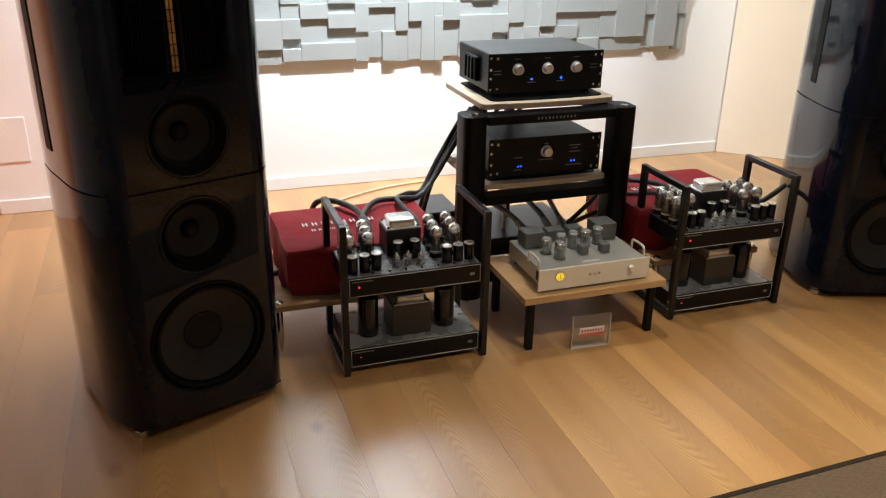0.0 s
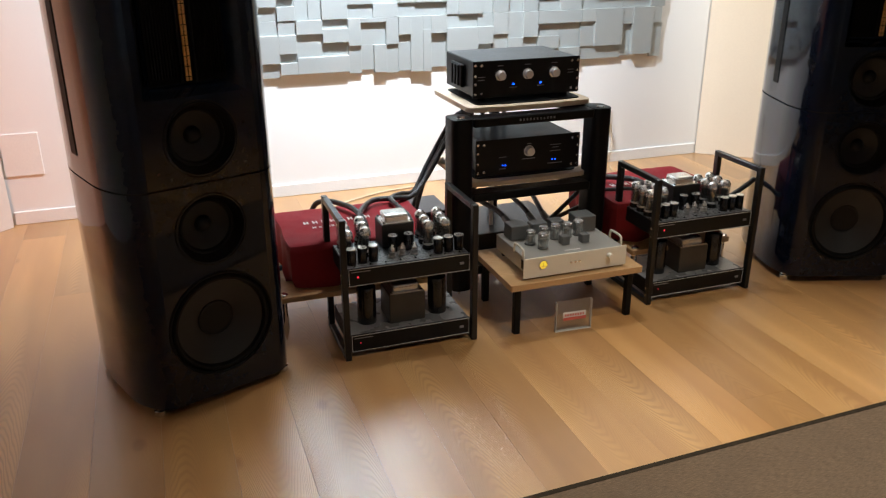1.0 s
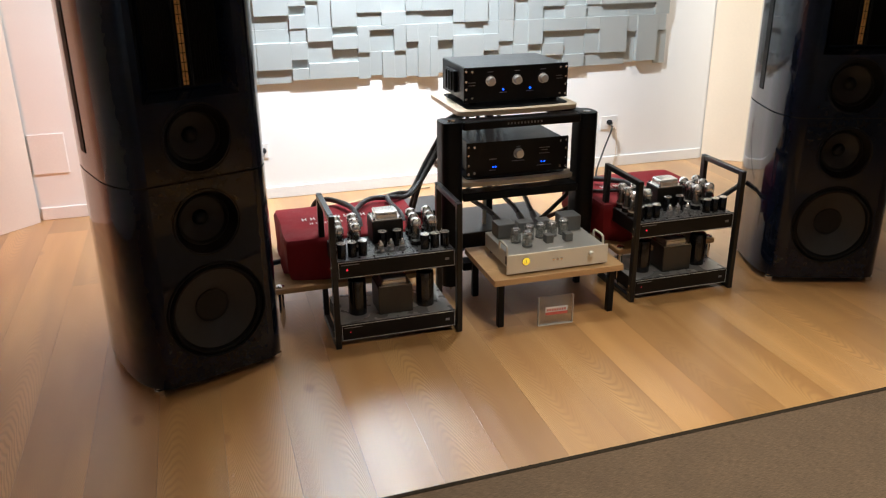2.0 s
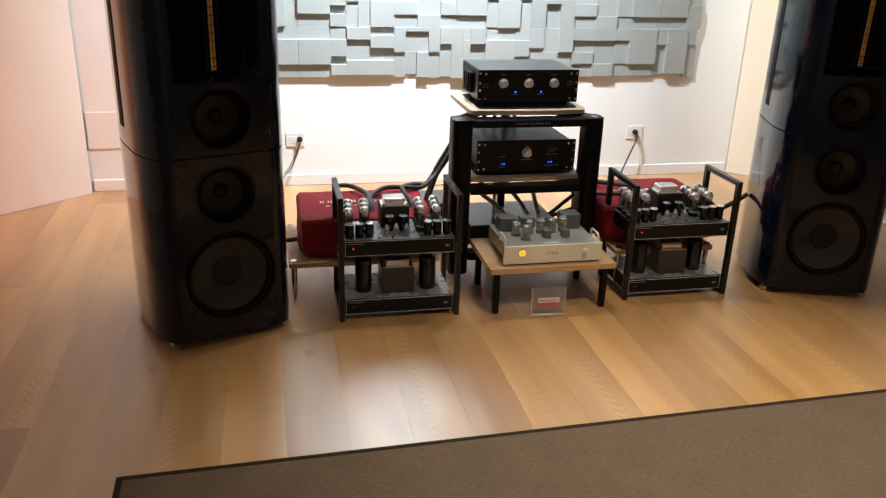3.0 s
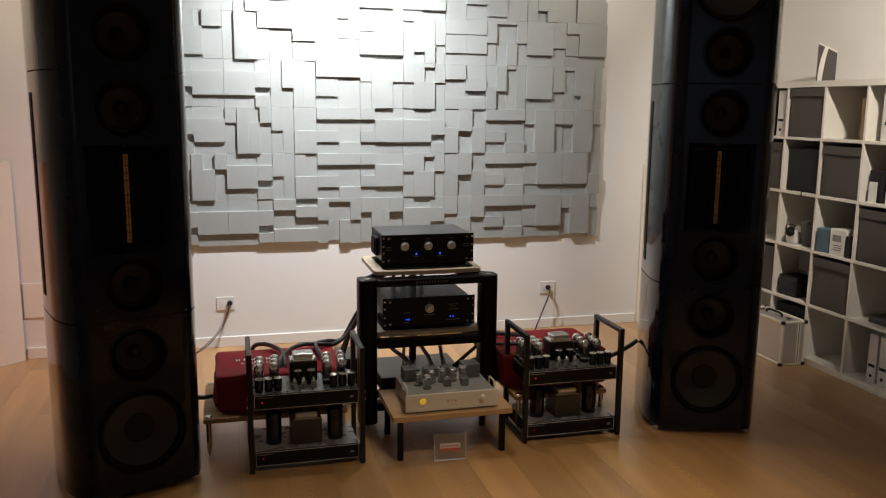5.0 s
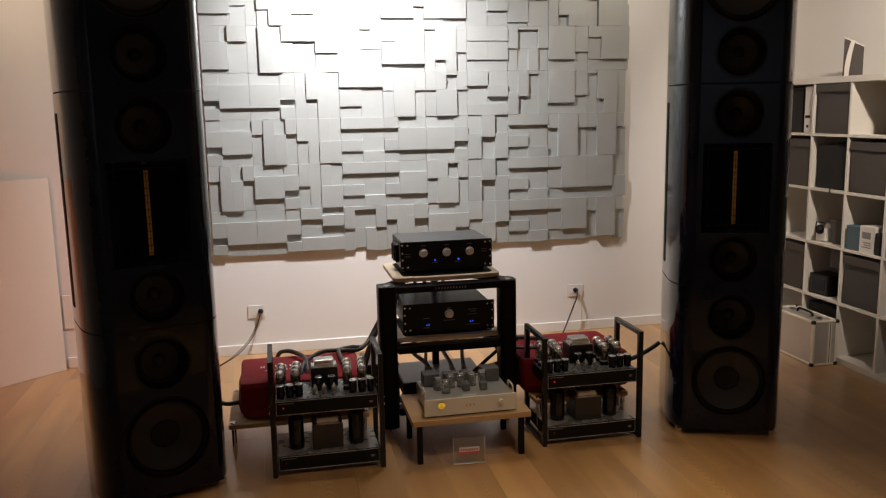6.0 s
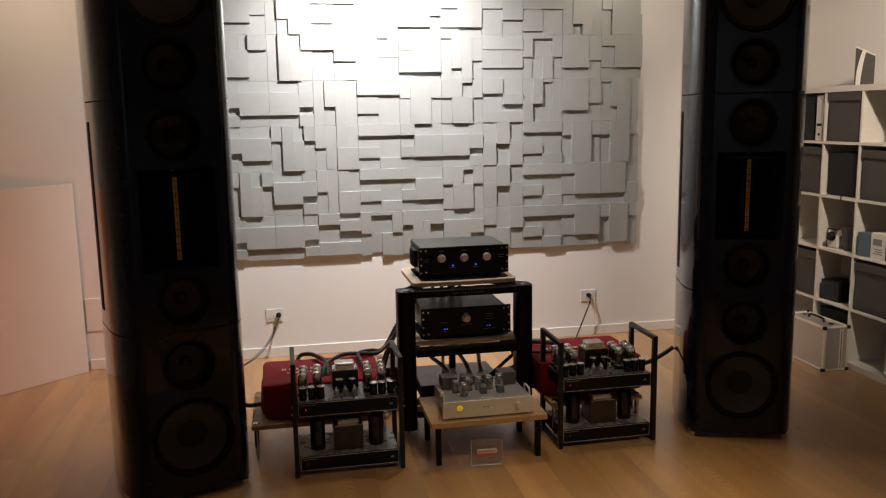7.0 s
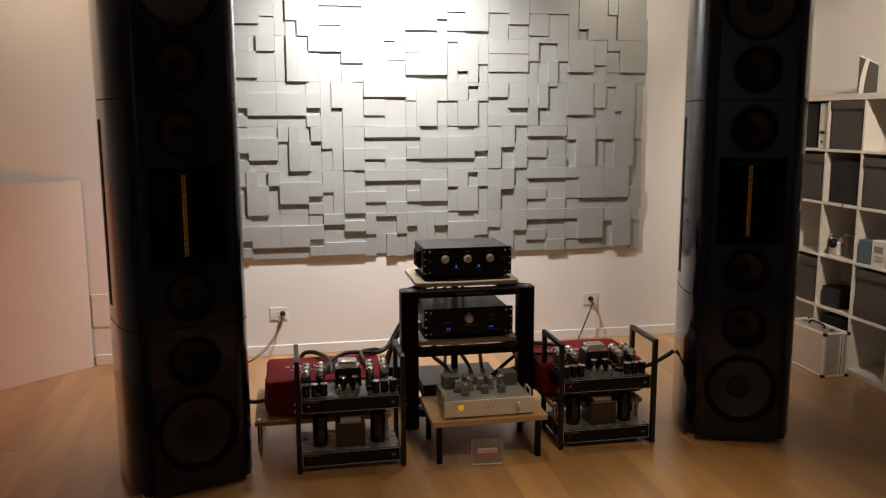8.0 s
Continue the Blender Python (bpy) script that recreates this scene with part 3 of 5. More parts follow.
def cabinet(z0, z1, holes, recess=None):
    """One cabinet module with real holes for the drivers, cut into the baffle."""
    out = speaker_outline()
    bm = bmesh.new()
    n = len(out)
    lo, hi = [bm.verts.new((x, y, z0)) for x, y in out], [bm.verts.new((x, y, z1)) for x, y in out]
    bm.faces.new(list(reversed(lo)))
    bm.faces.new(hi)
    flat = [i for i, (x, y) in enumerate(out) if abs(y) < 1e-6]
    for i in range(n):
        j = (i + 1) % n
        if not (i in flat and j in flat):
            bm.faces.new((lo[i], lo[j], hi[j], hi[i]))
    xs = [out[i][0] for i in flat]
    # the baffle: strips between the module's ends, each with a round hole or plain
    x0, x1 = min(xs), max(xs)
    cuts = [z0]
    for z, r in sorted(holes):
        cuts += [z - r - 0.004, z + r + 0.004]
    if recess:
        cuts = sorted(cuts + [recess[0], recess[1]])
    cuts.append(z1)
    for a, b in zip(cuts, cuts[1:]):
        mid = (a + b) / 2
        hole = next((h for h in holes if a < h[0] < b), None)
        if recess and recess[0] - 1e-4 <= a and b <= recess[1] + 1e-4:
            continue
        if hole is None:
            bm.faces.new([bm.verts.new(p) for p in ((x0, 0, a), (x1, 0, a), (x1, 0, b), (x0, 0, b))])
            continue
        z, r = hole
        k = 48
        ring = [Vector((r * math.cos(2 * math.pi * q / k), 0, z + r * math.sin(2 * math.pi * q / k))) for q in range(k)]
        outer = []
        for q in range(k):
            ux, uz = math.cos(2 * math.pi * q / k), math.sin(2 * math.pi * q / k)
            sx = (x1 if ux > 0 else -x0) / abs(ux) if abs(ux) > 1e-6 else 9
            sz = ((b - z) if uz > 0 else (z - a)) / abs(uz) if abs(uz) > 1e-6 else 9
            s = min(sx, sz)
            outer.append(Vector((ux * s, 0, z + uz * s)))
        iv, ov = [bm.verts.new(p) for p in ring], [bm.verts.new(p) for p in outer]
        dv = [bm.verts.new((p.x, 0.08, p.z)) for p in ring]
        for q in range(k):
            w = (q + 1) % k
            bm.faces.new((iv[q], ov[q], ov[w], iv[w]))
            bm.faces.new((iv[w], dv[w], dv[q], iv[q]))
        for q in range(k):
            p, p2 = outer[q], outer[(q + 1) % k]
            if abs(p.x - p2.x) > 1e-5 and abs(p.z - p2.z) > 1e-5:
                cx, cz = (x1 if (p.x + p2.x) > 0 else x0), (b if (p.z + p2.z) / 2 > z else a)
                cv = bm.verts.new((cx, 0, cz))
                bm.faces.new((ov[q], cv, ov[(q + 1) % k]))
    if recess:
        a, b = recess
        h, hb, d = 0.158, 0.124, 0.050
        f = [(x0, 0, a), (x1, 0, a), (x1, 0, b), (x0, 0, b)]
        g = [(-h, 0, a + 0.012), (h, 0, a + 0.012), (h, 0, b - 0.012), (-h, 0, b - 0.012)]
        e = [(-hb, d, a + 0.040), (hb, d, a + 0.040), (hb, d, b - 0.040), (-hb, d, b - 0.040)]
        fv, gv, ev = [[bm.verts.new(p) for p in q] for q in (f, g, e)]
        for u, v in ((fv, gv), (gv, ev)):
            for q in range(4):
                bm.faces.new((u[q], u[(q + 1) % 4], v[(q + 1) % 4], v[q]))
        bm.faces.new(ev)
    bmesh.ops.remove_doubles(bm, verts=bm.verts, dist=1e-5)
    bmesh.ops.recalc_face_normals(bm, faces=bm.faces)
    return bm


def loudspeaker(at, turn, label):
    sp = thing("loudspeaker", at, label, "loudspeaker", "pair of loudspeakers", turn=turn)
    z0, s1, s2, z3 = 0.032, 0.765, 1.737, 2.47
    low = part("lower_cabinet", cabinet(z0, s1 - 0.003, [(0.285, 0.174), (0.612, 0.110)]), M_GLOSS, sp, "", True)
    mid = part("middle_cabinet", cabinet(s1 + 0.003, s2 - 0.003, [(0.900, 0.110), (1.597, 0.110)], (1.018, 1.470)), M_GLOSS, sp, "", True)
    top = part("upper_cabinet", cabinet(s2 + 0.003, z3, [(1.880, 0.110), (2.195, 0.174)]), M_GLOSS, sp, "", True)
    for a in (s1, s2):
        part("seam_gasket", add_prism(bmesh.new(), speaker_outline(0.006), a - 0.003, a + 0.003), M_RUBBER, sp)
    driver(low, 0.285, 0.181, M_CONE, "grey paper woofer cone")
    driver(low, 0.612, 0.119, M_CONEDARK, "dark paper cone")
    driver(mid, 0.900, 0.119, M_CONEDARK, "dark paper cone")
    driver(mid, 1.597, 0.119, M_CONEDARK, "dark paper cone")
    driver(top, 1.880, 0.119, M_CONEDARK, "dark paper cone")
    driver(top, 2.195, 0.181, M_CONE, "grey paper woofer cone")
    rib = part("tweeter_plate", box(-0.121, 0.121, 0.041, 0.0485, 1.062, 1.426, 0.002), M_MESH, mid, "black plate of the ribbon tweeter")
    for x in (-0.0052, 0.0052):
        part("ribbon", box(x - 0.0040, x + 0.0040, 0.037, 0.0408, 1.068, 1.420, 0.001), M_COPPER, rib, "golden copper ribbon strip")
    for k in range(12):
        z = 1.080 + k * 0.0295
        part("ribbon_clip", box(-0.0098, 0.0098, 0.0345, 0.0368, z, z + 0.0022, 0), M_BLACK, rib)
    for s in (-1, 1):
        part("frame_bar", box(s * 0.022 - 0.003, s * 0.022 + 0.003, 0.033, 0.0408, 1.064, 1.424, 0.001), M_BLACK, rib)
        for k in range(9):
            x = s * (0.036 + 0.009 * k)
            part("mesh_slat", box(x - 0.0026, x + 0.0026, 0.037, 0.0408, 1.080, 1.408, 0.0005), M_MESH, rib)
    for s in (-1, 1):
        part("side_vent", box(s * 0.2795 - 0.003, s * 0.2795 + 0.003, 0.292, 0.345, 0.835, 1.655, 0.002), M_RUBBER, mid, "long black side vent")
    for x in (-0.225, 0.225):
        for y in (0.05, 0.50):
            q = x if y < 0.3 else x * 0.8
            part("foot", lathe([(0.016, 0.0), (0.020, 0.004), (0.020, 0.022), (0.013, 0.026), (0.013, 0.034)], pose(q, y, 0), 20), M_CHROME, sp, "small bright metal foot", True)
    return sp


loudspeaker((0.001, 2.404, 0), 20.0, "tall black lacquered loudspeaker tower standing before the white board")
loudspeaker((2.655, 2.458, 0), -18.6, "tall black lacquered loudspeaker tower standing near the shelving")


# ---- equipment rack ----
RX, RY = 1.343, 2.87
rack = thing("equipment_rack", (RX, RY, 0), "black steel equipment rack with two wide front posts", "hi-fi rack")
for s in (-1, 1):
    x, w = (-0.322, 0.046) if s < 0 else (0.305, 0.043)
    post = part("post", add_prism(bmesh.new(), rounded(x - w, x + w, 0.0, 0.115, 0.028, 6), 0.035, 0.775, 0.003), M_BLACK, rack, "", True)
    part("cap_disc", lathe([(0.017, 0.7755), (0.017, 0.778), (0.0155, 0.780)], pose(x, 0.035, 0), 24), M_CHROME, post, "round bright metal cap", True)
    part("spike", lathe([(0.002, 0.0), (0.012, 0.02), (0.012, 0.036)], pose(x, 0.05, 0), 16), M_CHROME, post, "", True)
part("rear_post", add_prism(bmesh.new(), rounded(-0.018, 0.018, 0.43, 0.48, 0.012, 4), 0.035, 0.775, 0.003), M_BLACK, rack, "", True)
for nm, z in (("top_frame", 0.738), ("middle_frame", 0.425), ("bottom_frame", 0.10)):
    fr = part(nm, box(-0.276, 0.263, 0.006, 0.085, z, z + 0.036, 0.004), M_BLACK, rack)
    for s in (-1, 1):
        bm = bmesh.new()
        pts = [(s * 0.34, 0.10), (s * 0.285, 0.145), (s * 0.04, 0.42), (s * 0.05, 0.47)]
        add_prism(bm, pts if s > 0 else pts[::-1], z + 0.002, z + 0.034)
        bmesh.ops.recalc_face_normals(bm, faces=bm.faces)
        part("brace", bm, M_BLACK, fr)
for k in range(11):
    x = -0.076 + k * 0.0152
    part("lettering_bar", box(x - 0.0032, x + 0.0032, 0.0042, 0.0058, 0.7515, 0.7605, 0), M_GREYPRINT, rack, "grey unreadable raised lettering")


def bowed(w, d, r, bow):
    """A board's outline with round corners and a gently bowed front edge."""
    return [(x, y - bow * max(0.0, 1 - (x / w) ** 2) if y < d / 2 else y) for x, y in
            [(-w + r + (2 * w - 2 * r) * k / 8, 0.0) for k in range(1, 8)] + rounded(-w, w, 0.0, d, r, 5)]


def isolation_board(z, label):
    b = thing("isolation_board", (RX - 0.003, 2.932, z), label, "shelf board", "isolation boards")
    part("board", add_prism(bmesh.new(), bowed(0.278, 0.44, 0.028, 0.018), 0.012, 0.032, 0.003), M_BEECH, b, "", True)
    part("mat", add_prism(bmesh.new(), bowed(0.236, 0.36, 0.02, 0.012), 0.0325, 0.0365, 0.001), M_RUBBER, b, "thin black damping mat").location = (0.008, 0.035, 0)
    for x, y in ((-0.2, 0.05), (0.2, 0.05), (0.0, 0.35)):
        part("foot", lathe([(0.016, 0.0), (0.018, 0.003), (0.018, 0.0118)], pose(x, y, 0), 20), M_BLACK, b, "", True)
    return b


isolation_board(0.775, "pale birch plywood board on small black feet under the preamplifier")
isolation_board(0.462, "pale birch plywood board on small black feet inside the rack")


def knob(parent, x, z, r=0.018, y=0.0):
    k = part("knob", lathe([(r * 1.25, 0.0), (r * 1.25, 0.003), (r, 0.004), (r, 0.022), (r * 0.9, 0.0255), (r * 0.2, 0.026)], front(x, y, z), 28), M_KNOB, parent, "turned silver aluminium knob", True)
    part("knob_skirt", lathe([(r * 1.5, 0.0002), (r * 1.5, 0.0022), (r * 1.26, 0.0026)], front(x, y, z), 28), M_BLACK, k)
    return k


def rack_screws(parent, xs, zs, y=0.0):
    for x in xs:
        for z in zs:
            part("screw", lathe([(0.0055, 0.0), (0.0055, 0.002), (0.003, 0.003)], front(x, y, z), 12), M_CHROME, parent)


def print_bar(parent, x, z, w, h=0.003, y=0.0):
    part("print_bar", box(x - w / 2, x + w / 2, y - 0.0008, y + 0.0004, z - h / 2, z + h / 2, 0), M_GREYPRINT, parent, "small unreadable grey print")


def led(parent, x, z, mat, r=0.0035, y=0.0):
    part("led", lathe([(r, 0.0), (r, 0.0015), (r * 0.6, 0.003)], front(x, y, z), 12), mat, parent, "small glowing indicator", True)


# preamplifier: face 0.483 wide, on the upper board
pre = thing("preamplifier", (1.352, 3.006, 0.8125), "black preamplifier with three silver knobs and blue lights", "amplifier")
part("case", box(-0.232, 0.232, 0.006, 0.345, 0.018, 0.158, 0.002), M_ANOD, pre)
part("lid", box(-0.230, 0.230, 0.008, 0.343, 0.1585, 0.1615, 0.001), M_LIDTOP, pre, "grey-black sheet metal lid")
pf = part("faceplate", box(-0.2415, 0.2415, 0.0, 0.0058, 0.014, 0.164, 0.002), M_ANOD, pre)
for x in (-0.122, 0.0, 0.122):
    knob(pf, x, 0.104)
    print_bar(pf, x, 0.142, 0.026)
for x in (-0.062, 0.062):
    led(pf, x, 0.064, M_BLUELED, 0.0042)
    print_bar(pf, x, 0.052, 0.034)
for z in (0.100, 0.088):
    print_bar(pf, -0.205, z, 0.03)
    print_bar(pf, 0.200, z + 0.01, 0.03)
rack_screws(pf, (-0.232, 0.232), (0.030, 0.072, 0.105, 0.148))
rack_screws(pf, (-0.205, 0.205), (0.032, 0.146))
for s in (-1, 1):
    hd = part("side_grip", box(s * 0.240 - 0.009, s * 0.240 + 0.009, 0.12, 0.25, 0.040, 0.135, 0.004), M_BLACK, pre, "black side grip")
    for y in (0.150, 0.185, 0.220):
        part("grip_rib", box(s * 0.2525 - 0.004, s * 0.2525 + 0.004, y - 0.008, y + 0.008, 0.045, 0.130, 0.002), M_BLACK, hd)
for x, y in ((-0.19, 0.04), (0.19, 0.04), (-0.19, 0.25), (0.19, 0.25)):
    part("foot", lathe([(0.018, 0.0), (0.018, 0.018)], pose(x, y, 0), 16), M_RUBBER, pre)

# power supply on the lower board
psu = thing("power_supply", (1.350, 2.962, 0.4995), "black line-stage power unit with one knob and blue lights", "amplifier")
part("case", box(-0.218, 0.218, 0.006, 0.40, 0.016, 0.152, 0.002), M_ANOD, psu)
part("lid", box(-0.216, 0.216, 0.008, 0.398, 0.1525, 0.1552, 0.001), M_ANOD, psu, "black sheet metal lid")
qf = part("faceplate", box(-0.2415, 0.2415, 0.0, 0.0058, 0.006, 0.160, 0.002), M_ANOD, psu)
knob(qf, 0.0, 0.100, 0.019)
for x in (-0.118, -0.106, 0.112, 0.126):
    led(qf, x, 0.046 if x < 0 else 0.052, M_BLUELED, 0.003)
for x, z, w in ((0.0, 0.066, 0.06), (-0.12, 0.082, 0.035), (-0.12, 0.032, 0.03), (0.125, 0.116, 0.05), (0.125, 0.105, 0.03), (0.125, 0.090, 0.05), (0.125, 0.036, 0.07), (0.0, 0.130, 0.02)):
    print_bar(qf, x, z, w)
rack_screws(qf, (-0.232, 0.232), (0.022, 0.060, 0.105, 0.142))
rack_screws(qf, (-0.205, 0.205), (0.024, 0.140))
for x, y in ((-0.19, 0.04), (0.19, 0.04), (-0.19, 0.29), (0.19, 0.29)):
    part("foot", lathe([(0.018, 0.0), (0.018, 0.016)], pose(x, y, 0), 16), M_RUBBER, psu)

# flat black component at the bottom of the rack
flat = thing("rack_component", (1.335, 3.02, 0.136), "low black component with a dull metal lid in the rack", "amplifier")
part("case", box(-0.225, 0.225, 0.0, 0.36, 0.012, 0.085, 0.003), M_ANOD, flat)
part("lid", box(-0.222, 0.222, 0.003, 0.357, 0.0855, 0.088, 0.001), M_LIDTOP, flat, "dull dark grey lid")
for x, y in ((-0.19, 0.04), (0.19, 0.04), (-0.19, 0.32), (0.19, 0.32)):
    part("foot", lathe([(0.015, 0.0), (0.015, 0.0118)], pose(x, y, 0), 16), M_RUBBER, flat)
part("rod", lathe([(0.009, 0.088), (0.009, 0.22), (0.012, 0.221), (0.012, 0.28)], pose(-0.085, 0.10, 0), 16), M_SILVER, flat, "short silver metal column")


# ---- valve power amplifiers ----
def valve(parent, x, y, z, r=0.0210, h=0.112):
    """A large output valve: base, dark plates in glass, and a bright getter dome on top."""
    at = pose(x, y, z)
    v = part("valve", lathe([(r * 1.12, 0.0), (r * 1.12, h * 0.05), (r * 0.98, h * 0.055), (r * 0.98, h * 0.15), (r * 0.90, h * 0.20)], at, 16), M_SLEEVE, parent, "black valve base", True)
    part("base_ring", lathe([(r * 1.0, h * 0.150), (r * 1.06, h * 0.165), (r * 1.06, h * 0.205), (r * 1.0, h * 0.235)], at, 16, False), M_STEEL, v, "bright base ring")
    part("valve_plate", lathe([(r * 0.55, h * 0.22), (r * 0.66, h * 0.25), (r * 0.66, h * 0.62), (r * 0.4, h * 0.64)], at, 10), M_PLATE, v)
    part("bulb", lathe([(r * 0.9, h * 0.236), (r * 1.0, h * 0.34), (r * 1.03, h * 0.74)], at, 16, False), M_GLASS, v, "clear glass bulb", True)
    part("getter", lathe([(r * 1.03, h * 0.742), (r * 1.02, h * 0.83), (r * 0.90, h * 0.91), (r * 0.66, h * 0.965), (r * 0.35, h * 0.992), (r * 0.03, h)], at, 18), M_GETTER, v, "mirror-bright getter dome", True)


def transformer(parent, x, y, z, w, d, h, mat):
    t = part("transformer", box(x - w / 2, x + w / 2, y - d / 2, y + d / 2, z, z + h, 0.004, 2), mat, parent, "square transformer cover")
    flange = part("core_flange", box(x - w * 0.47, x + w * 0.47, y - d * 0.47, y + d * 0.47, z + h + 0.0003, z + h + 0.004, 0.001), M_STEEL, t, "bright steel core flange")
    for bx in (-0.42, 0.42):
        for by in (-0.41, 0.41):
            part("bolt", lathe([(0.0045, 0.0), (0.0045, 0.004), (0.002, 0.006)], pose(x + w * bx, y + d * by, z + h + 0.0042), 8), M_TRAFO, flange, "dark bolt head")
    core = part("core", add_prism(bmesh.new(), rounded(x - w * 0.36, x + w * 0.36, y - d * 0.36, y + d * 0.36, 0.006, 3), z + h + 0.0043, z + h + 0.019, 0.001), M_STEEL, t, "laminated steel core")
    part("bell_cap", add_prism(bmesh.new(), rounded(x - w * 0.375, x + w * 0.375, y - d * 0.375, y + d * 0.375, 0.012, 4), z + h + 0.0193, z + h + 0.031, 0.006, 3), M_STEEL, core, "bright rounded steel cap", True)


def chassis(amp, z, label, deck=None):
    """A tray with a front panel, edged in pale line."""
    c = part("chassis", box(-0.232, 0.232, 0.006, 0.285, z + 0.004, z + 0.066, 0.002), M_BLACK, amp)
    part("deck", box(-0.230, 0.230, 0.008, 0.283, z + 0.0665, z + 0.0685, 0.0005), deck or M_GREYTOP, c, "speckled grey metal deck" if deck else "hammered grey metal deck")
    f = part("front_panel", box(-0.2335, 0.2335, -0.003, 0.0052, z, z + 0.070, 0.0015), M_ANOD, c, label)
    for x0, x1, za, zb in ((-0.230, 0.230, 0.0655, 0.0670), (-0.230, 0.230, 0.003, 0.0045), (-0.230, -0.2285, 0.0046, 0.0654), (0.2285, 0.230, 0.0046, 0.0654)):
        part("edge_line", box(x0, x1, -0.0045, -0.0032, z + za, z + zb, 0), M_PALELINE, f, "thin pale engraved edge line")
    print_bar(f, -0.185, z + 0.056, 0.07, 0.003, -0.0035)
    print_bar(f, 0.200, z + 0.034, 0.016, 0.010, -0.0035)
    return c


def power_amplifier(at, label):
    a = thing("power_amplifier", at, label, "valve amplifier", "pair of valve amplifiers")
    for s in (-1, 1):
        x = s * 0.2475
        sf = part("side_frame", box(x - 0.011, x + 0.011, -0.020, 0.008, 0.0, 0.548, 0.002), M_FRAME, a, "black square-tube side frame")
        part("rear_upright", box(x - 0.011, x + 0.011, 0.262, 0.290, 0.0, 0.548, 0.002), M_FRAME, sf)
        part("handle_bar", box(x - 0.011, x + 0.011, 0.0085, 0.2615, 0.526, 0.548, 0.002), M_FRAME, sf)
        part("bottom_bar", box(x - 0.011, x + 0.011, 0.0085, 0.2615, 0.0, 0.022, 0.002), M_FRAME, sf)
        for z in (0.045, 0.075, 0.305, 0.340):
            for y in (-0.006, 0.276):
                part("bolt", lathe([(0.005, 0.0), (0.005, 0.003), (0.002, 0.005)], pose(x + s * 0.011, y, z, 0, 90 * s, 0), 10), M_CHROME, sf)
    lo = chassis(a, 0.024, "black front panel of the power supply deck")
    up = chassis(a, 0.288, "black front panel of the valve deck", M_DECK)
    led(up, -0.197, 0.324, M_REDLED, 0.0038, -0.0035)
    led(lo, -0.197, 0.060, M_REDLED, 0.0022, -0.0035)
    zu, zl = 0.357, 0.0928
    for s in (-1, 1):
        for i in range(3):
            for j in range(2):
                valve(up, (-0.168 if s < 0 else 0.142) + (j - 0.5) * 0.070 + (i - 1) * 0.004, 0.102 + i * 0.060 + j * 0.010, zu)
        for j in range(3):
            part("capacitor", lathe([(0.0175, 0.0), (0.0175, 0.058), (0.0165, 0.060), (0.010, 0.0595)], pose(s * 0.165 + (j - 1) * 0.042, 0.045 + 0.004 * j, zu), 18), M_SLEEVE, up, "black sleeved capacitor", True)
            part("can_top", lathe([(0.0178, 0.0575), (0.0178, 0.0600), (0.0165, 0.0608), (0.002, 0.0606)], pose(s * 0.165 + (j - 1) * 0.042, 0.045 + 0.004 * j, zu), 18, False), M_STEEL, up, "bright metal can top")
    transformer(up, 0.0, 0.200, zu, 0.125, 0.105, 0.095, M_TRAFO)
    for x in (-0.03, 0.03):
        part("capacitor", lathe([(0.017, 0.0), (0.017, 0.062), (0.016, 0.064), (0.008, 0.0635)], pose(x, 0.118, zu), 18), M_SLEEVE, up, "black sleeved capacitor", True)
        part("can_top", lathe([(0.0173, 0.0615), (0.0173, 0.0642), (0.0160, 0.0650), (0.002, 0.0648)], pose(x, 0.118, zu), 18, False), M_STEEL, up, "bright metal can top")
    for k, x in enumerate((-0.05, -0.008, 0.036)):
        at = pose(x, 0.062 + 0.006 * (k % 2), zu)
        sv = part("small_valve", lathe([(0.0145, 0.0), (0.0145, 0.006), (0.0120, 0.008), (0.0120, 0.018), (0.0105, 0.020)], at, 14), M_GREYTOP, up, "small signal valve")
        part("small_bulb", lathe([(0.0104, 0.0202), (0.0125, 0.027), (0.0115, 0.034), (0.006, 0.041), (0.003, 0.047), (0.001, 0.048)], at, 14), M_GETTER, sv, "bright small bulb", True)
    for k in range(8):
        part("deck_screw", lathe([(0.004, 0.0), (0.004, 0.004), (0.002, 0.005)], pose(-0.20 + k * 0.057, 0.022, zu), 10), M_BLACK, up, "black screw head")
    for x in (-0.145, 0.135):
        part("large_capacitor", lathe([(0.036, 0.0), (0.036, 0.140), (0.034, 0.146), (0.028, 0.147)], pose(x, 0.10, zl), 28), M_SLEEVE, lo, "tall black capacitor can", True)
    transformer(lo, 0.0, 0.110, zl, 0.140, 0.13, 0.116, M_OLIVE)
    return a


power_amplifier((0.684, 2.528, 0), "black two-tier valve power amplifier on the floor beside the low table")
power_amplifier((1.981, 2.566, 0), "black two-tier valve power amplifier standing near the shelving-side loudspeaker")


# ---- low table, integrated amplifier, sign ----
table = thing("low_table", (1.353, 2.476, 0), "low oak-topped stand with four thin black legs", "table")
part("top", add_prism(bmesh.new(), rounded(-0.287, 0.287, 0.0, 0.385, 0.006, 2), 0.193, 0.219, 0.0015), M_TABLE, table)
for x in (-0.262, 0.232):
    for y in (0.018, 0.335):
        part("leg", box(x, x + 0.026, y, y + 0.026, 0.0, 0.1925, 0.002), M_BLACK, table)

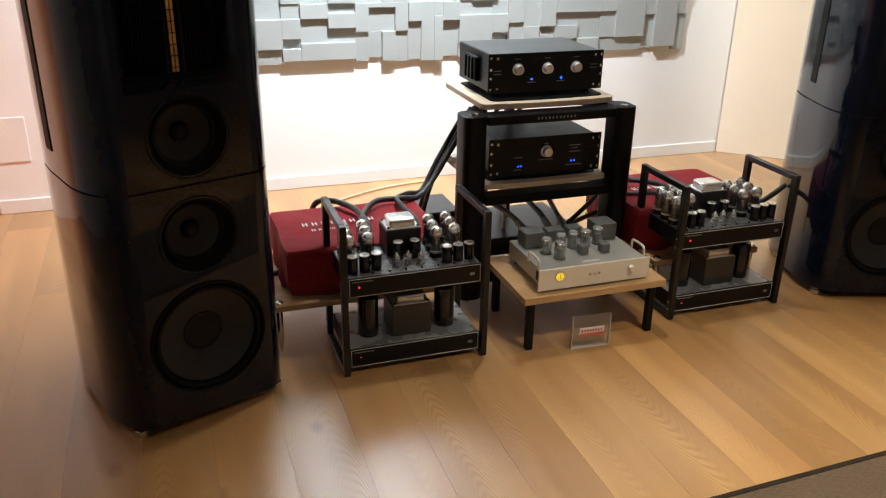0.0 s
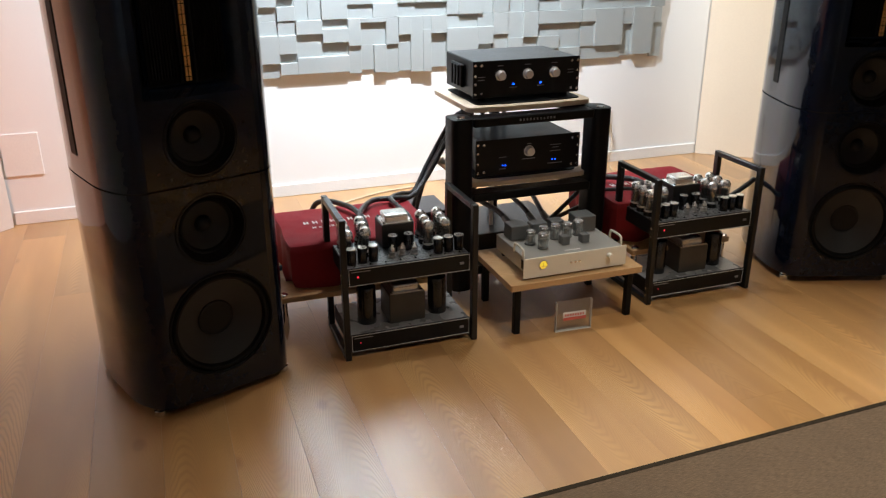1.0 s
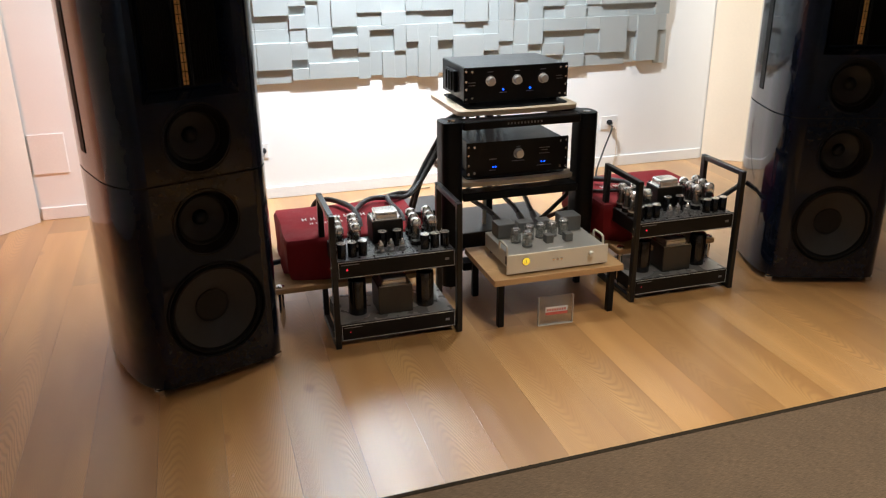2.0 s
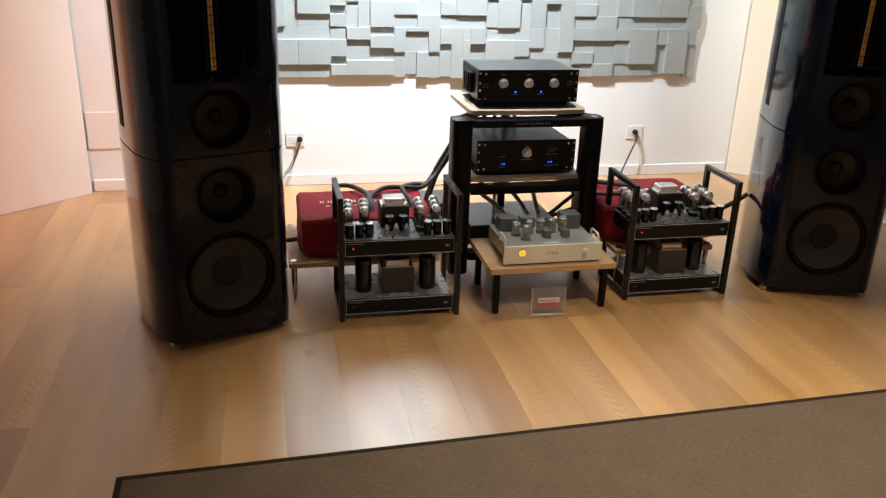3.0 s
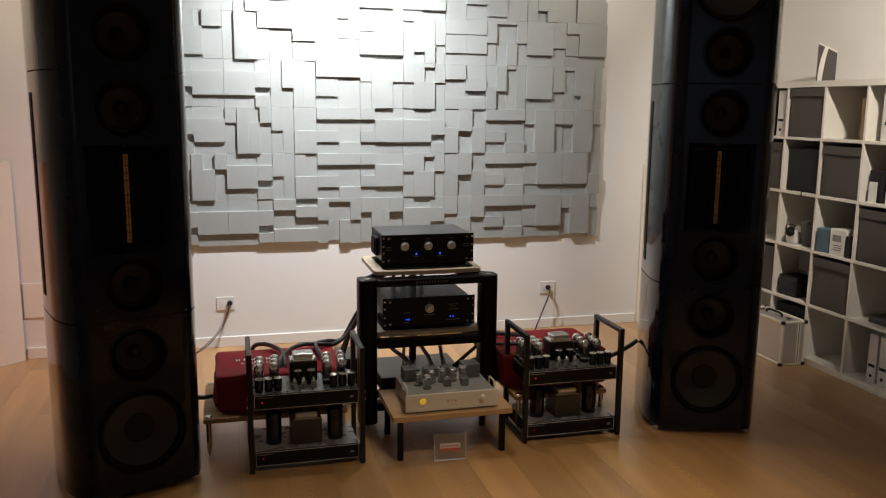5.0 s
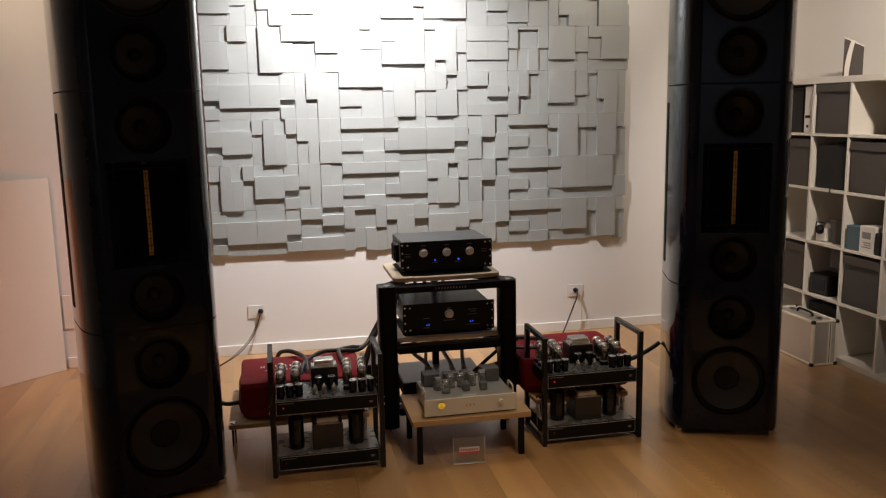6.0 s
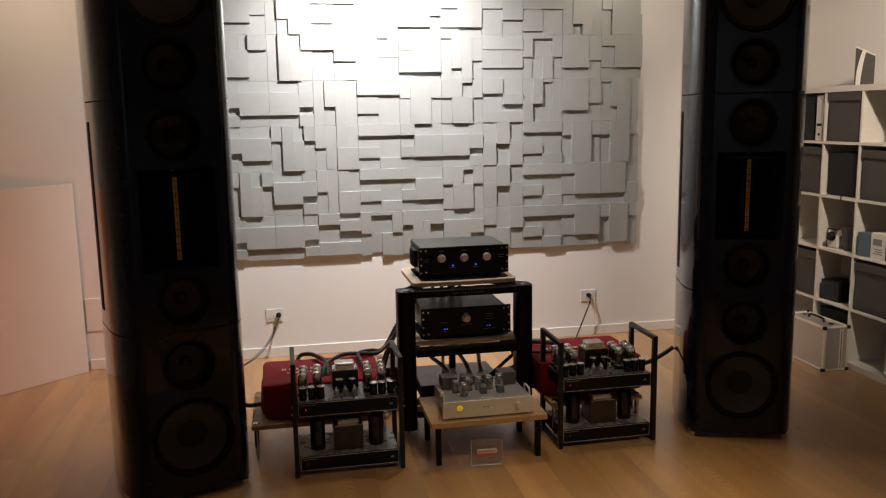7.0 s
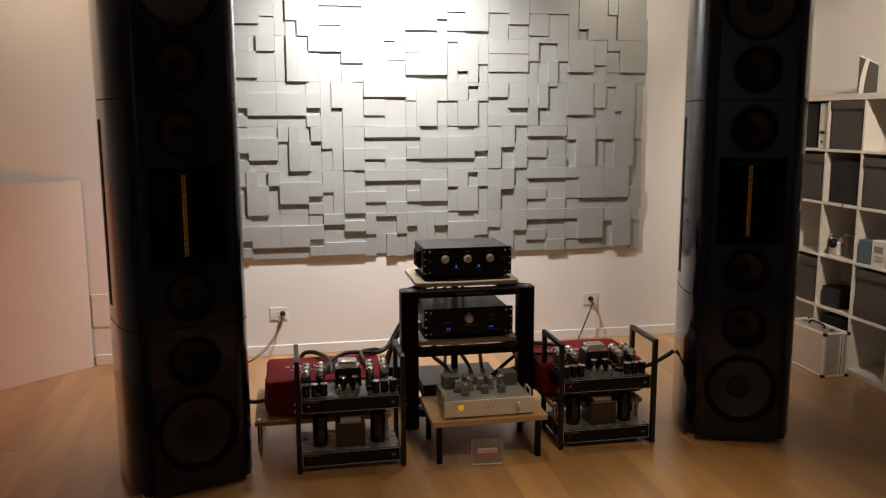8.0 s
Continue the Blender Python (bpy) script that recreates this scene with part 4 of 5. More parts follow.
am = thing("integrated_amplifier", (1.352, 2.505, 0.219), "silver valve amplifier with a glowing yellow meter on the low table", "valve amplifier")
part("chassis", box(-0.210, 0.210, 0.006, 0.300, 0.022, 0.086, 0.002), M_SILVERTOP, am)
fp = part("front_plate", box(-0.224, 0.224, 0.0, 0.0055, 0.007, 0.090, 0.002), M_SILVER, am)
mt = part("meter", lathe([(0.018, 0.0), (0.018, 0.003), (0.0155, 0.0035)], front(-0.142, 0.0, 0.058), 28), M_CHROME, fp, "meter bezel")
part("dial", lathe([(0.0155, 0.0036), (0.0145, 0.0042)], front(-0.142, 0.0, 0.058), 28), M_AMBER, mt, "glowing yellow round dial")
part("needle", box(-0.1428, -0.1414, -0.0052, -0.0044, 0.054, 0.068, 0), M_BLACK, mt, "thin black needle")
part("scale_mark", box(-0.151, -0.133, -0.0052, -0.0044, 0.0505, 0.0525, 0), M_CARD, mt, "dark scale mark")
for x in (-0.022, -0.004, 0.014):
    part("button", lathe([(0.005, 0.0), (0.005, 0.004), (0.004, 0.0045)], front(x, 0.0, 0.052), 14), M_CHROME, fp, "small bright button")
part("volume_knob", lathe([(0.012, 0.0), (0.011, 0.016), (0.0105, 0.017)], front(0.146, 0.0, 0.056), 22), M_SILVER, fp, "", True)
part("nameplate", box(-0.035, 0.035, 0.03, 0.040, 0.0865, 0.0880, 0.0004), M_PRINT, am, "small white nameplate")
for s in (-1, 1):
    part("handle", tube([(s * 0.213, 0.028, 0.080), (s * 0.213, 0.030, 0.106), (s * 0.213, 0.042, 0.117), (s * 0.213, 0.100, 0.117), (s * 0.213, 0.113, 0.106), (s * 0.213, 0.115, 0.080)], 0.0048, 10, 5), M_SILVER, am, "curved silver side handle", True)
for x, y, w, d, h in ((-0.150, 0.235, 0.080, 0.075, 0.062), (-0.045, 0.262, 0.070, 0.050, 0.046), (0.040, 0.265, 0.06, 0.050, 0.046), (0.150, 0.240, 0.085, 0.085, 0.066)):
    part("transformer", box(x - w / 2, x + w / 2, y - d / 2, y + d / 2, 0.0865, 0.0865 + h, 0.004, 2), M_CAN, am, "grey painted transformer can")
for x, y, h in ((-0.128, 0.150, 0.058), (-0.100, 0.092, 0.062), (-0.062, 0.166, 0.060), (-0.008, 0.170, 0.062), (0.046, 0.174, 0.062), (0.100, 0.178, 0.066)):
    v = part("valve", lathe([(0.022, 0.0865), (0.022, 0.091), (0.017, 0.0915)], pose(x, y, 0), 16), M_CAN, am, "valve socket")
    part("valve_plate", lathe([(0.008, 0.092), (0.011, 0.096), (0.011, 0.0865 + h * 0.62), (0.006, 0.0865 + h * 0.66)], pose(x, y, 0), 10), M_MICA, v, "dull grey valve plate")
    part("bulb", lathe([(0.0200, 0.0917), (0.0206, 0.098), (0.0206, 0.0865 + h * 0.92), (0.0195, 0.0865 + h * 0.97), (0.0165, 0.0865 + h)], pose(x, y, 0), 20, False), M_FROST, v, "hazed clear glass bulb", True)
    part("bulb_rim", lathe([(0.0208, 0.0865 + h * 0.90), (0.0200, 0.0867 + h * 0.97), (0.0170, 0.0869 + h), (0.0135, 0.0868 + h)], pose(x, y, 0), 20, False), M_GETTER, v, "bright rim of the bulb", True)
    part("bulb_top", lathe([(0.0134, 0.0868 + h), (0.0100, 0.0872 + h), (0.001, 0.0873 + h)], pose(x, y, 0), 18, False), M_SMOKE, v, "smoky glass top", True)
part("side_socket", box(-0.2125, -0.2102, 0.02, 0.05, 0.035, 0.070, 0.0005), M_BLACK, am, "black side socket")
for x, y in ((0.0, 0.105), (0.085, 0.10)):
    part("small_can", box(x - 0.017, x + 0.017, y - 0.017, y + 0.017, 0.0865, 0.122, 0.002), M_CAN, am, "small grey can")
for x, y in ((-0.18, 0.03), (0.18, 0.03), (-0.18, 0.27), (0.18, 0.27)):
    part("foot", lathe([(0.016, 0.0), (0.016, 0.0215)], pose(x, y, 0), 14), M_RUBBER, am)

sign = thing("table_sign", (1.328, 2.455, 0), "clear acrylic sign block with a red label on the floor", "sign", turn=-3)
sb = part("block", box(-0.073, 0.073, -0.004, 0.012, 0.003, 0.128, 0.002, 2), M_ACRYL, sign, "clear acrylic block")
for x0, x1, z0, z1 in ((-0.076, 0.076, 0.0, 0.0028), (-0.076, -0.0732, 0.0029, 0.128), (0.0732, 0.076, 0.0029, 0.128)):
    part("edge", box(x0, x1, -0.004, 0.012, z0, z1, 0.0008), M_ACRYLEDGE, sb, "bright polished edge")
part("paper", box(-0.048, 0.048, -0.0075, -0.0045, 0.052, 0.084, 0.0004), M_PRINT, sb, "white paper strip")
part("red_band", box(-0.048, 0.048, -0.0092, -0.0078, 0.050, 0.062, 0), M_REDSIGN, sb, "red printed band")
for k in range(8):
    x = -0.042 + k * 0.0108
    part("lettering_bar", box(x, x + 0.006, -0.0092, -0.0078, 0.067, 0.077, 0), M_REDSIGN, sb, "unreadable red lettering")


def covered_box(at, w, d, h, label, seed, lettering, folds=1.0):
    """A box under a loose cloth: crowned top, rounded corners, folds that widen towards the hem."""
    t = thing("cloth_cover", at, label, "cloth", "cloth-covered components")
    rnd = random.Random(seed)
    bm = bmesh.new()
    n, rows = 96, 12
    ph = [rnd.uniform(0, 6.28) for _ in range(5)]
    grid = []
    for j in range(rows + 1):
        f = j / rows
        ring = []
        for i in range(n):
            a = 2 * math.pi * i / n
            c, s = math.cos(a), math.sin(a)
            q = 34.0
            k = (abs(c) ** q + abs(s) ** q) ** (-1 / q)
            fold = folds * (0.014 * f * math.sin(9 * a + ph[0]) + 0.008 * f * math.sin(17 * a + ph[1])) + 0.003 * math.sin(5 * a + ph[2])
            round_in = (0.0 if f > 0.10 else -0.008 * (1 - f / 0.10) ** 2) - (0.05 * (f - 0.75) if f > 0.75 else 0)
            ring.append(bm.verts.new((w / 2 + c * k * (w / 2 + fold + round_in), d / 2 + s * k * (d / 2 + fold + round_in), h * (1 - f) + (0.010 * math.sin(6 * a + ph[3]) if f == 1 else 0))))
        grid.append(ring)
    for a, b in zip(grid, grid[1:]):
        for i in range(n):
            bm.faces.new((a[i], b[i], b[(i + 1) % n], a[(i + 1) % n]))
    inner = grid[0]
    for m in (0.93, 0.84, 0.72, 0.6, 0.48, 0.36, 0.24, 0.12, 0.04):
        ring = []
        for v in grid[0]:
            x, y = w / 2 + (v.co.x - w / 2) * m, d / 2 + (v.co.y - d / 2) * m
            ring.append(bm.verts.new((x, y, h + 0.004 + 0.005 * noise.noise(Vector((x * 14 + seed, y * 9, 0))) + 0.003 * noise.noise(Vector((x * 40, y * 25 + seed, 3))))))
        for i in range(n):
            bm.faces.new((inner[i], inner[(i + 1) % n], ring[(i + 1) % n], ring[i]))
        inner = ring
    bm.faces.new(inner)
    bmesh.ops.recalc_face_normals(bm, faces=bm.faces)
    part("cloth", bm, M_RED, t, "", True)
    for row, (x0, y0, hh) in enumerate(((0.100, 0.205, 0.052), (0.125, 0.150, 0.034))):
        x = x0
        for wd in lettering[row]:
            for x1, x2, f1, f2 in ((0.0, 0.13, 0.0, 1.0), (0.40, 0.52, 0.0, 1.0), (0.14, 0.39, 0.40, 0.56)):
                part("lettering_bar", box(x + wd * x1, x + wd * x2, y0 + hh * 0.6 * f1, y0 + hh * 0.6 * f2, h + 0.0125, h + 0.0135, 0), M_PRINT, t, "white printed lettering")
            x += wd
    return t


def plinth_board(at, w, d, label):
    b = thing("plinth_board", (at[0], at[1], 0), label, "shelf board", "boards on spikes")
    part("board", add_prism(bmesh.new(), rounded(0, w, 0, d, 0.012, 3), 0.164, 0.187, 0.003), M_TABLE, b, "", True)
    for x in (0.024, w - 0.024):
        for y in (0.024, d - 0.024):
            s = part("spike", lathe([(0.002, 0.0), (0.012, 0.045), (0.012, 0.1595)], pose(x, y, 0), 14), M_CHROME, b, "bright metal spike foot", True)
            part("cap_disc", lathe([(0.017, 0.1875), (0.017, 0.193), (0.012, 0.196)], pose(x, y, 0), 16), M_CHROME, s)
    return b


plinth_board((0.226, 2.732, 0.012), 0.67, 0.515, "pale wooden board on metal spikes under the red cloth")
covered_box((0.283, 2.775, 0.1885), 0.60, 0.43, 0.178, "crimson cloth with white lettering draped over a component", 3, ((0.036,) * 8, (0.026, 0.018, 0.018, 0.014, 0.018, 0.022, 0.014, 0.014)), 0.7)
plinth_board((1.735, 2.70, 0.012), 0.50, 0.60, "pale wooden board on metal spikes behind the valve amplifier")
covered_box((1.700, 2.80, 0.1885), 0.585, 0.45, 0.178, "crimson cloth draped over a low component by the rack", 8, ((0.034,) * 7, ()), 1.0)

filt = thing("mains_filter", (0.935, 3.34, 0), "black mains filter box with a grey lid on the floor", "power unit")
part("case", box(0, 0.20, 0, 0.24, 0.012, 0.235, 0.004), M_ANOD, filt)
part("lid", box(0.002, 0.198, 0.002, 0.238, 0.2355, 0.239, 0.001), M_LIDTOP, filt, "plain grey metal lid")
for x in (0.03, 0.17):
    for y in (0.03, 0.21):
        part("foot", lathe([(0.014, 0.0), (0.014, 0.0118)], pose(x, y, 0), 14), M_RUBBER, filt)


# ---- cables ----
def cable(points, r, label, mat=None, name="cable"):
    return tagged(link_mesh(name, tube(points, r, 10, 8), mat or M_CABLE, None, "", True), label, "cable")


B = "thick black braided cable running behind the rack"
cable([(1.15, 3.30, 0.66), (1.06, 3.28, 0.53), (0.98, 3.26, 0.42), (0.90, 3.20, 0.375), (0.82, 3.15, 0.390), (0.72, 3.14, 0.397), (0.66, 3.08, 0.397), (0.61, 2.98, 0.395), (0.585, 2.88, 0.385), (0.575, 2.83, 0.33)], 0.0115, B)
cable([(0.60, 2.83, 0.33), (0.612, 2.90, 0.385), (0.605, 3.04, 0.397), (0.565, 3.14, 0.398), (0.515, 3.195, 0.396), (0.47, 3.235, 0.365), (0.44, 3.26, 0.24), (0.43, 3.29, 0.08), (0.44, 3.33, 0.0125)], 0.0115, "thick black braided cable lying over the red cloth")
cable([(1.12, 3.34, 0.64), (1.02, 3.33, 0.48), (0.94, 3.29, 0.37), (0.86, 3.22, 0.385), (0.79, 3.14, 0.397), (0.785, 3.03, 0.397), (0.80, 2.92, 0.385), (0.805, 2.83, 0.33)], 0.0105, B)
cable([(1.17, 3.33, 0.70), (1.07, 3.31, 0.54), (0.99, 3.30, 0.40), (0.93, 3.29, 0.20), (0.90, 3.30, 0.014)], 0.0105, B)
cable([(1.14, 3.35, 0.60), (1.04, 3.33, 0.46), (0.96, 3.31, 0.34), (0.90, 3.33, 0.14), (0.85, 3.38, 0.014)], 0.0100, B)
cable([(1.58, 3.34, 0.40), (1.66, 3.30, 0.36), (1.80, 3.10, 0.40), (1.90, 2.95, 0.41), (1.92, 2.86, 0.36)], 0.013, "thick black cable lying over the red cloth")
cable([(2.17, 2.83, 0.32), (2.27, 2.86, 0.300), (2.37, 2.89, 0.310), (2.46, 2.905, 0.345), (2.505, 2.91, 0.37)], 0.012, "thick black cable running to the loudspeaker")
cable([(0.18, 2.95, 0.23), (0.22, 2.93, 0.225), (0.29, 2.92, 0.235)], 0.011, "black cable running to the loudspeaker")
for x0, x1 in ((-0.14, -0.19), (-0.02, 0.02), (0.08, 0.14)):
    ends = [(RX + x1 * 0.6, 3.0, 0.33), (RX + x1 * 0.5, 2.88, 0.30)]
    hung = cable([(RX + x0, 3.22, 0.475), (RX + x0 * 0.9, 3.20, 0.42), (RX + (x0 + x1) / 2, 3.16, 0.36)] + ends, 0.011, "thick black cable with a grey plug hanging under the rack shelf")
    tip = [Vector(ends[0]).lerp(Vector(ends[1]), f) for f in (0.45, 0.7, 0.98)]
    part("plug", tube(tip, 0.0145, 12, 3), M_CAN, hung, "grey metal plug sleeve", True)
cable([(1.655, 3.06, 0.405), (1.628, 3.02, 0.372), (1.566, 3.0, 0.330), (1.492, 3.0, 0.270), (1.46, 3.03, 0.2375)], 0.010, "thick dark brown cable running under the rack shelf")
cable([(1.70, 3.03, 0.335), (1.638, 3.0, 0.310), (1.580, 3.0, 0.288), (1.511, 3.01, 0.262), (1.48, 3.06, 0.2375)], 0.010, "thick red-brown cable running under the rack shelf", M_BROWNCORD)
cable([(1.60, 2.99, 0.392), (1.66, 2.985, 0.388), (1.75, 2.96, 0.384), (1.83, 2.94, 0.385), (1.90, 2.93, 0.379)], 0.009, "black cable lying over the red cloth")
for x in (-0.10, -0.05, 0.05):
    cable([(RX + x, 3.31, 0.80), (RX + x, 3.33, 0.74), (RX + x * 1.1, 3.34, 0.66)], 0.010, "black cable hanging behind the rack")
cable([(0.62, 4.16, 0.007), (0.85, 4.30, 0.007), (1.10, 4.41, 0.007), (1.36, 4.45, 0.007)], 0.006, "beige cable lying on the floor by the wall", M_TANCABLE)


# ---- sockets and cords ----
def wall_socket(x, z, plug_dx, label):
    s = thing("wall_socket", (x, WALL_Y, z), label, "socket", "wall sockets")
    p = part("plate", add_prism(bmesh.new(), [(-0.058, -0.044), (0.058, -0.044), (0.058, 0.044), (-0.058, 0.044)], 0, 0.008, 0.002), M_SOCKET, s)
    p.matrix_basis = pose(0, -0.0005, 0, 90, 0, 0)
    for dx in (-0.026, 0.0, 0.026):
        part("insert", box(dx - 0.011, dx + 0.011, -0.0105, -0.0088, -0.022, 0.022, 0.001), M_SOCKET, s)
    part("plug", lathe([(0.017, 0.0), (0.018, 0.02), (0.012, 0.036), (0.006, 0.04)], front(plug_dx, -0.0105, 0.004), 16), M_BLACK, s, "black mains plug", True)
    return s


wall_socket(0.33, 0.30, 0.028, "white wall socket plate with a black plug")
wall_socket(2.64, 0.305, -0.002, "white wall socket plate with a black plug")
cable([(0.358, 4.502, 0.30), (0.35, 4.48, 0.27), (0.30, 4.46, 0.15), (0.20, 4.40, 0.05), (0.08, 4.30, 0.006)], 0.0032, "thin black mains cord hanging from the socket", M_CORD)
cable([(0.352, 4.502, 0.295), (0.338, 4.48, 0.25), (0.272, 4.45, 0.13), (0.15, 4.36, 0.035), (0.02, 4.22, 0.006)], 0.0026, "thin black cord hanging from the socket", M_CORD)
cable([(2.638, 4.502, 0.305), (2.63, 4.48, 0.27), (2.57, 4.46, 0.14), (2.50, 4.40, 0.04), (2.44, 4.30, 0.006)], 0.0055, "thin black mains cord hanging from the socket", M_CORD)
cable([(2.645, 4.500, 0.30), (2.665, 4.48, 0.25), (2.66, 4.46, 0.12), (2.62, 4.40, 0.03), (2.60, 4.30, 0.005)], 0.0022, "thin pale cord hanging from the socket", M_TANCABLE)


# ---- open shelving ----
SX, SD, Y0, PITCH, BOARD = 3.95, 0.385, 4.075, 0.352, 0.017
ZS = (0.040, 0.392, 0.742, 1.094, 1.446)
shelf = thing("shelf_unit", (0, 0, 0), "white square-celled open shelf unit along the wall", "shelf")
TOPZ = 1.80
part("top_board", box(SX, SX + SD, Y0 - 5 * PITCH - 0.02, Y0 + 0.02, TOPZ - 0.038, TOPZ, 0.001), M_SHELF, shelf)
part("bottom_board", box(SX, SX + SD, Y0 - 5 * PITCH - 0.02, Y0 + 0.02, 0.002, 0.040, 0.001), M_SHELF, shelf)
for k, z in enumerate(ZS[1:]):
    part("shelf_board", box(SX + 0.001, SX + SD, Y0 - 5 * PITCH + 0.02, Y0 - 0.02, z - BOARD, z, 0.001), M_SHELF, shelf)
for y in (Y0, Y0 - 5 * PITCH):
    part("side_panel", box(SX, SX + SD, y - 0.019, y + 0.019, 0.0405, TOPZ - 0.0385, 0.001), M_SHELF, shelf)
for c in range(1, 5):
    y = Y0 - c * PITCH
    for r in range(5):
        top = (ZS[r + 1] - BOARD) if r < 4 else TOPZ - 0.038
        part("divider", box(SX + 0.001, SX + SD, y - BOARD / 2, y + BOARD / 2, ZS[r] + 0.0005, top - 0.0005, 0.001), M_SHELF, shelf)


def cell(c, r):
    """The far side, near side and floor of a shelf cell."""
    return Y0 - c * PITCH - 0.012, Y0 - (c + 1) * PITCH + 0.012, ZS[r] + 0.001


def storage_bin(c, r, mat, label, inset=0.012):
    """An open fabric bin with thin walls, slightly slack, and a band folded over its front edge."""
    ya, yb, z = cell(c, r)
    b = thing("storage_bin", (SX + inset, (ya + yb) / 2, z), label, "storage box", "storage bins in the shelf")
    w = (ya - yb) / 2 - 0.004
    rnd = random.Random(c * 7 + r)
    bm = add_box(bmesh.new(), 0, 0.34, -w, w, 0, 0.312, 0.006, 2)
    bmesh.ops.subdivide_edges(bm, edges=[e for e in bm.edges if e.calc_length() > 0.1], cuts=5, use_grid_fill=True)
    off = rnd.uniform(0, 50)
    for v in bm.verts:
        k = noise.noise(Vector((off, v.co.y * 9, v.co.z * 7)))
        v.co.x += 0.005 * k
        if v.co.z > 0.30:
            v.co.z -= 0.004 + 0.006 * noise.noise(Vector((off, v.co.y * 8, 4)))
    part("body", bm, mat, b, "", True)
    bm = add_box(bmesh.new(), -0.006, -0.0005, -w + 0.003, w - 0.003, 0.258, 0.309, 0.0015)
    bmesh.ops.subdivide_edges(bm, edges=[e for e in bm.edges if e.calc_length() > 0.1], cuts=7)
    for v in bm.verts:
        v.co.z += 0.005 * noise.noise(Vector((off + 9, v.co.y * 8, 1)))
        v.co.x -= 0.003 * noise.noise(Vector((off + 3, v.co.y * 11, 1))) + 0.003
    part("rim_fold", bm, mat, b, "folded fabric rim")
    return b


def draped_box(c, r, label, drop):
    """A box under slack black fabric, with an uneven top edge and a loop of strap hanging out in front."""
    ya, yb, z = cell(c, r)
    b = thing("fabric_box", (SX + 0.03, (ya + yb) / 2, z), label, "storage box")
    w = (ya - yb) / 2 - 0.008
    bm = add_box(bmesh.new(), 0, 0.30, -w, w, 0, 0.318 - drop, 0.014, 3)
    bmesh.ops.subdivide_edges(bm, edges=[e for e in bm.edges if e.calc_length() > 0.08], cuts=7, use_grid_fill=True)
    for v in bm.verts:
        v.co.x += 0.010 * noise.noise(Vector((v.co.y * 16, v.co.z * 5, 2.0 + c)))
        if v.co.z > 0.2:
            v.co.z += 0.016 * noise.noise(Vector((v.co.y * 12, v.co.x * 9, 7.0 + c)))
    part("fabric", bm, M_BLACKBIN, b, "", True)
    return b


GREYBIN = "dark grey felt storage bin filling a shelf cell"
for c, r in ((1, 4), (0, 3), (2, 3), (0, 1), (2, 1), (3, 2), (4, 3), (4, 1)):
    storage_bin(c, r, M_BIN, GREYBIN)
bx = draped_box(1, 3, "slack black fabric box pushed into a shelf cell", 0.035)
part("strap", tube([(-0.012, -0.045, 0.02), (-0.034, -0.045, 0.010), (-0.038, -0.043, -0.012), (-0.036, -0.050, -0.022)], 0.004, 6, 4), M_BLACKBIN, bx, "black strap hanging over the shelf edge", True)
draped_box(1, 0, "dark fabric box low behind the aluminium case", 0.02)


def small_box(name, x, y, z, w, d, h, mat, label, category, turn=0, bevel=0.003):
    b = tagged(link_mesh(name, box(-d / 2, d / 2, -w / 2, w / 2, 0, h, bevel), mat), label, category)
    b.matrix_basis = pose(x, y, z, 0, 0, turn)
    return b


def ring_binder(x, y, z, w, h, label, mat=None):
    b = thing("ring_binder", (x, y, z), label, "binder", "ring binders")
    part("cover", box(0, 0.28, -w / 2, w / 2, 0, h, 0.003), mat or M_PAPER, b)
    part("spine_label", box(-0.0015, -0.0002, -w * 0.35, w * 0.35, h * 0.32, h * 0.38, 0), M_BLACK, b, "black spine label")
    part("finger_ring", lathe([(0.010, 0), (0.010, 0.002), (0.006, 0.0022)], pose(-0.0002, 0, h * 0.14, 0, -90, 0), 16), M_BLACK, b)
    return b


ya, yb, z = cell(0, 4)
small_box("black_box", SX + 0.16, ya - 0.10, z, 0.18, 0.25, 0.295, M_BLACKBIN, "tall black box in the top shelf cell", "box")
ring_binder(SX + 0.02, yb + 0.065, z, 0.075, 0.30, "white ring binder with a black label")
ya, yb, z = cell(2, 4)
small_box("cardboard_sheet", SX + 0.22, yb + 0.10, z, 0.08, 0.24, 0.245, M_CARD, "buff cardboard folder standing in the shelf", "folder")
ya, yb, z = cell(3, 4)
ring_binder(SX + 0.03, ya - 0.16, z, 0.16, 0.29, "wide white file box with a black label")
ya, yb, z = cell(4, 4)
ring_binder(SX + 0.03, ya - 0.10, z, 0.09, 0.29, "white ring binder with a black label")
ya, yb, z = cell(3, 3)
small_box("carton", SX + 0.14, ya - 0.07, z, 0.10, 0.20, 0.185, M_BLACKBIN, "small black carton with a pale label", "carton")
small_box("card_stack", SX + 0.025, ya - 0.07, z, 0.06, 0.004, 0.12, M_PAPER, "small pale printed card", "card", bevel=0)
small_box("carton", SX + 0.16, ya - 0.22, z, 0.17, 0.22, 0.16, M_BLACKBIN, "black carton lying in the shelf", "carton")
small_box("card_stack", SX + 0.03, ya - 0.20, z, 0.07, 0.004, 0.07, M_PAPER, "small pale printed card", "card", bevel=0)
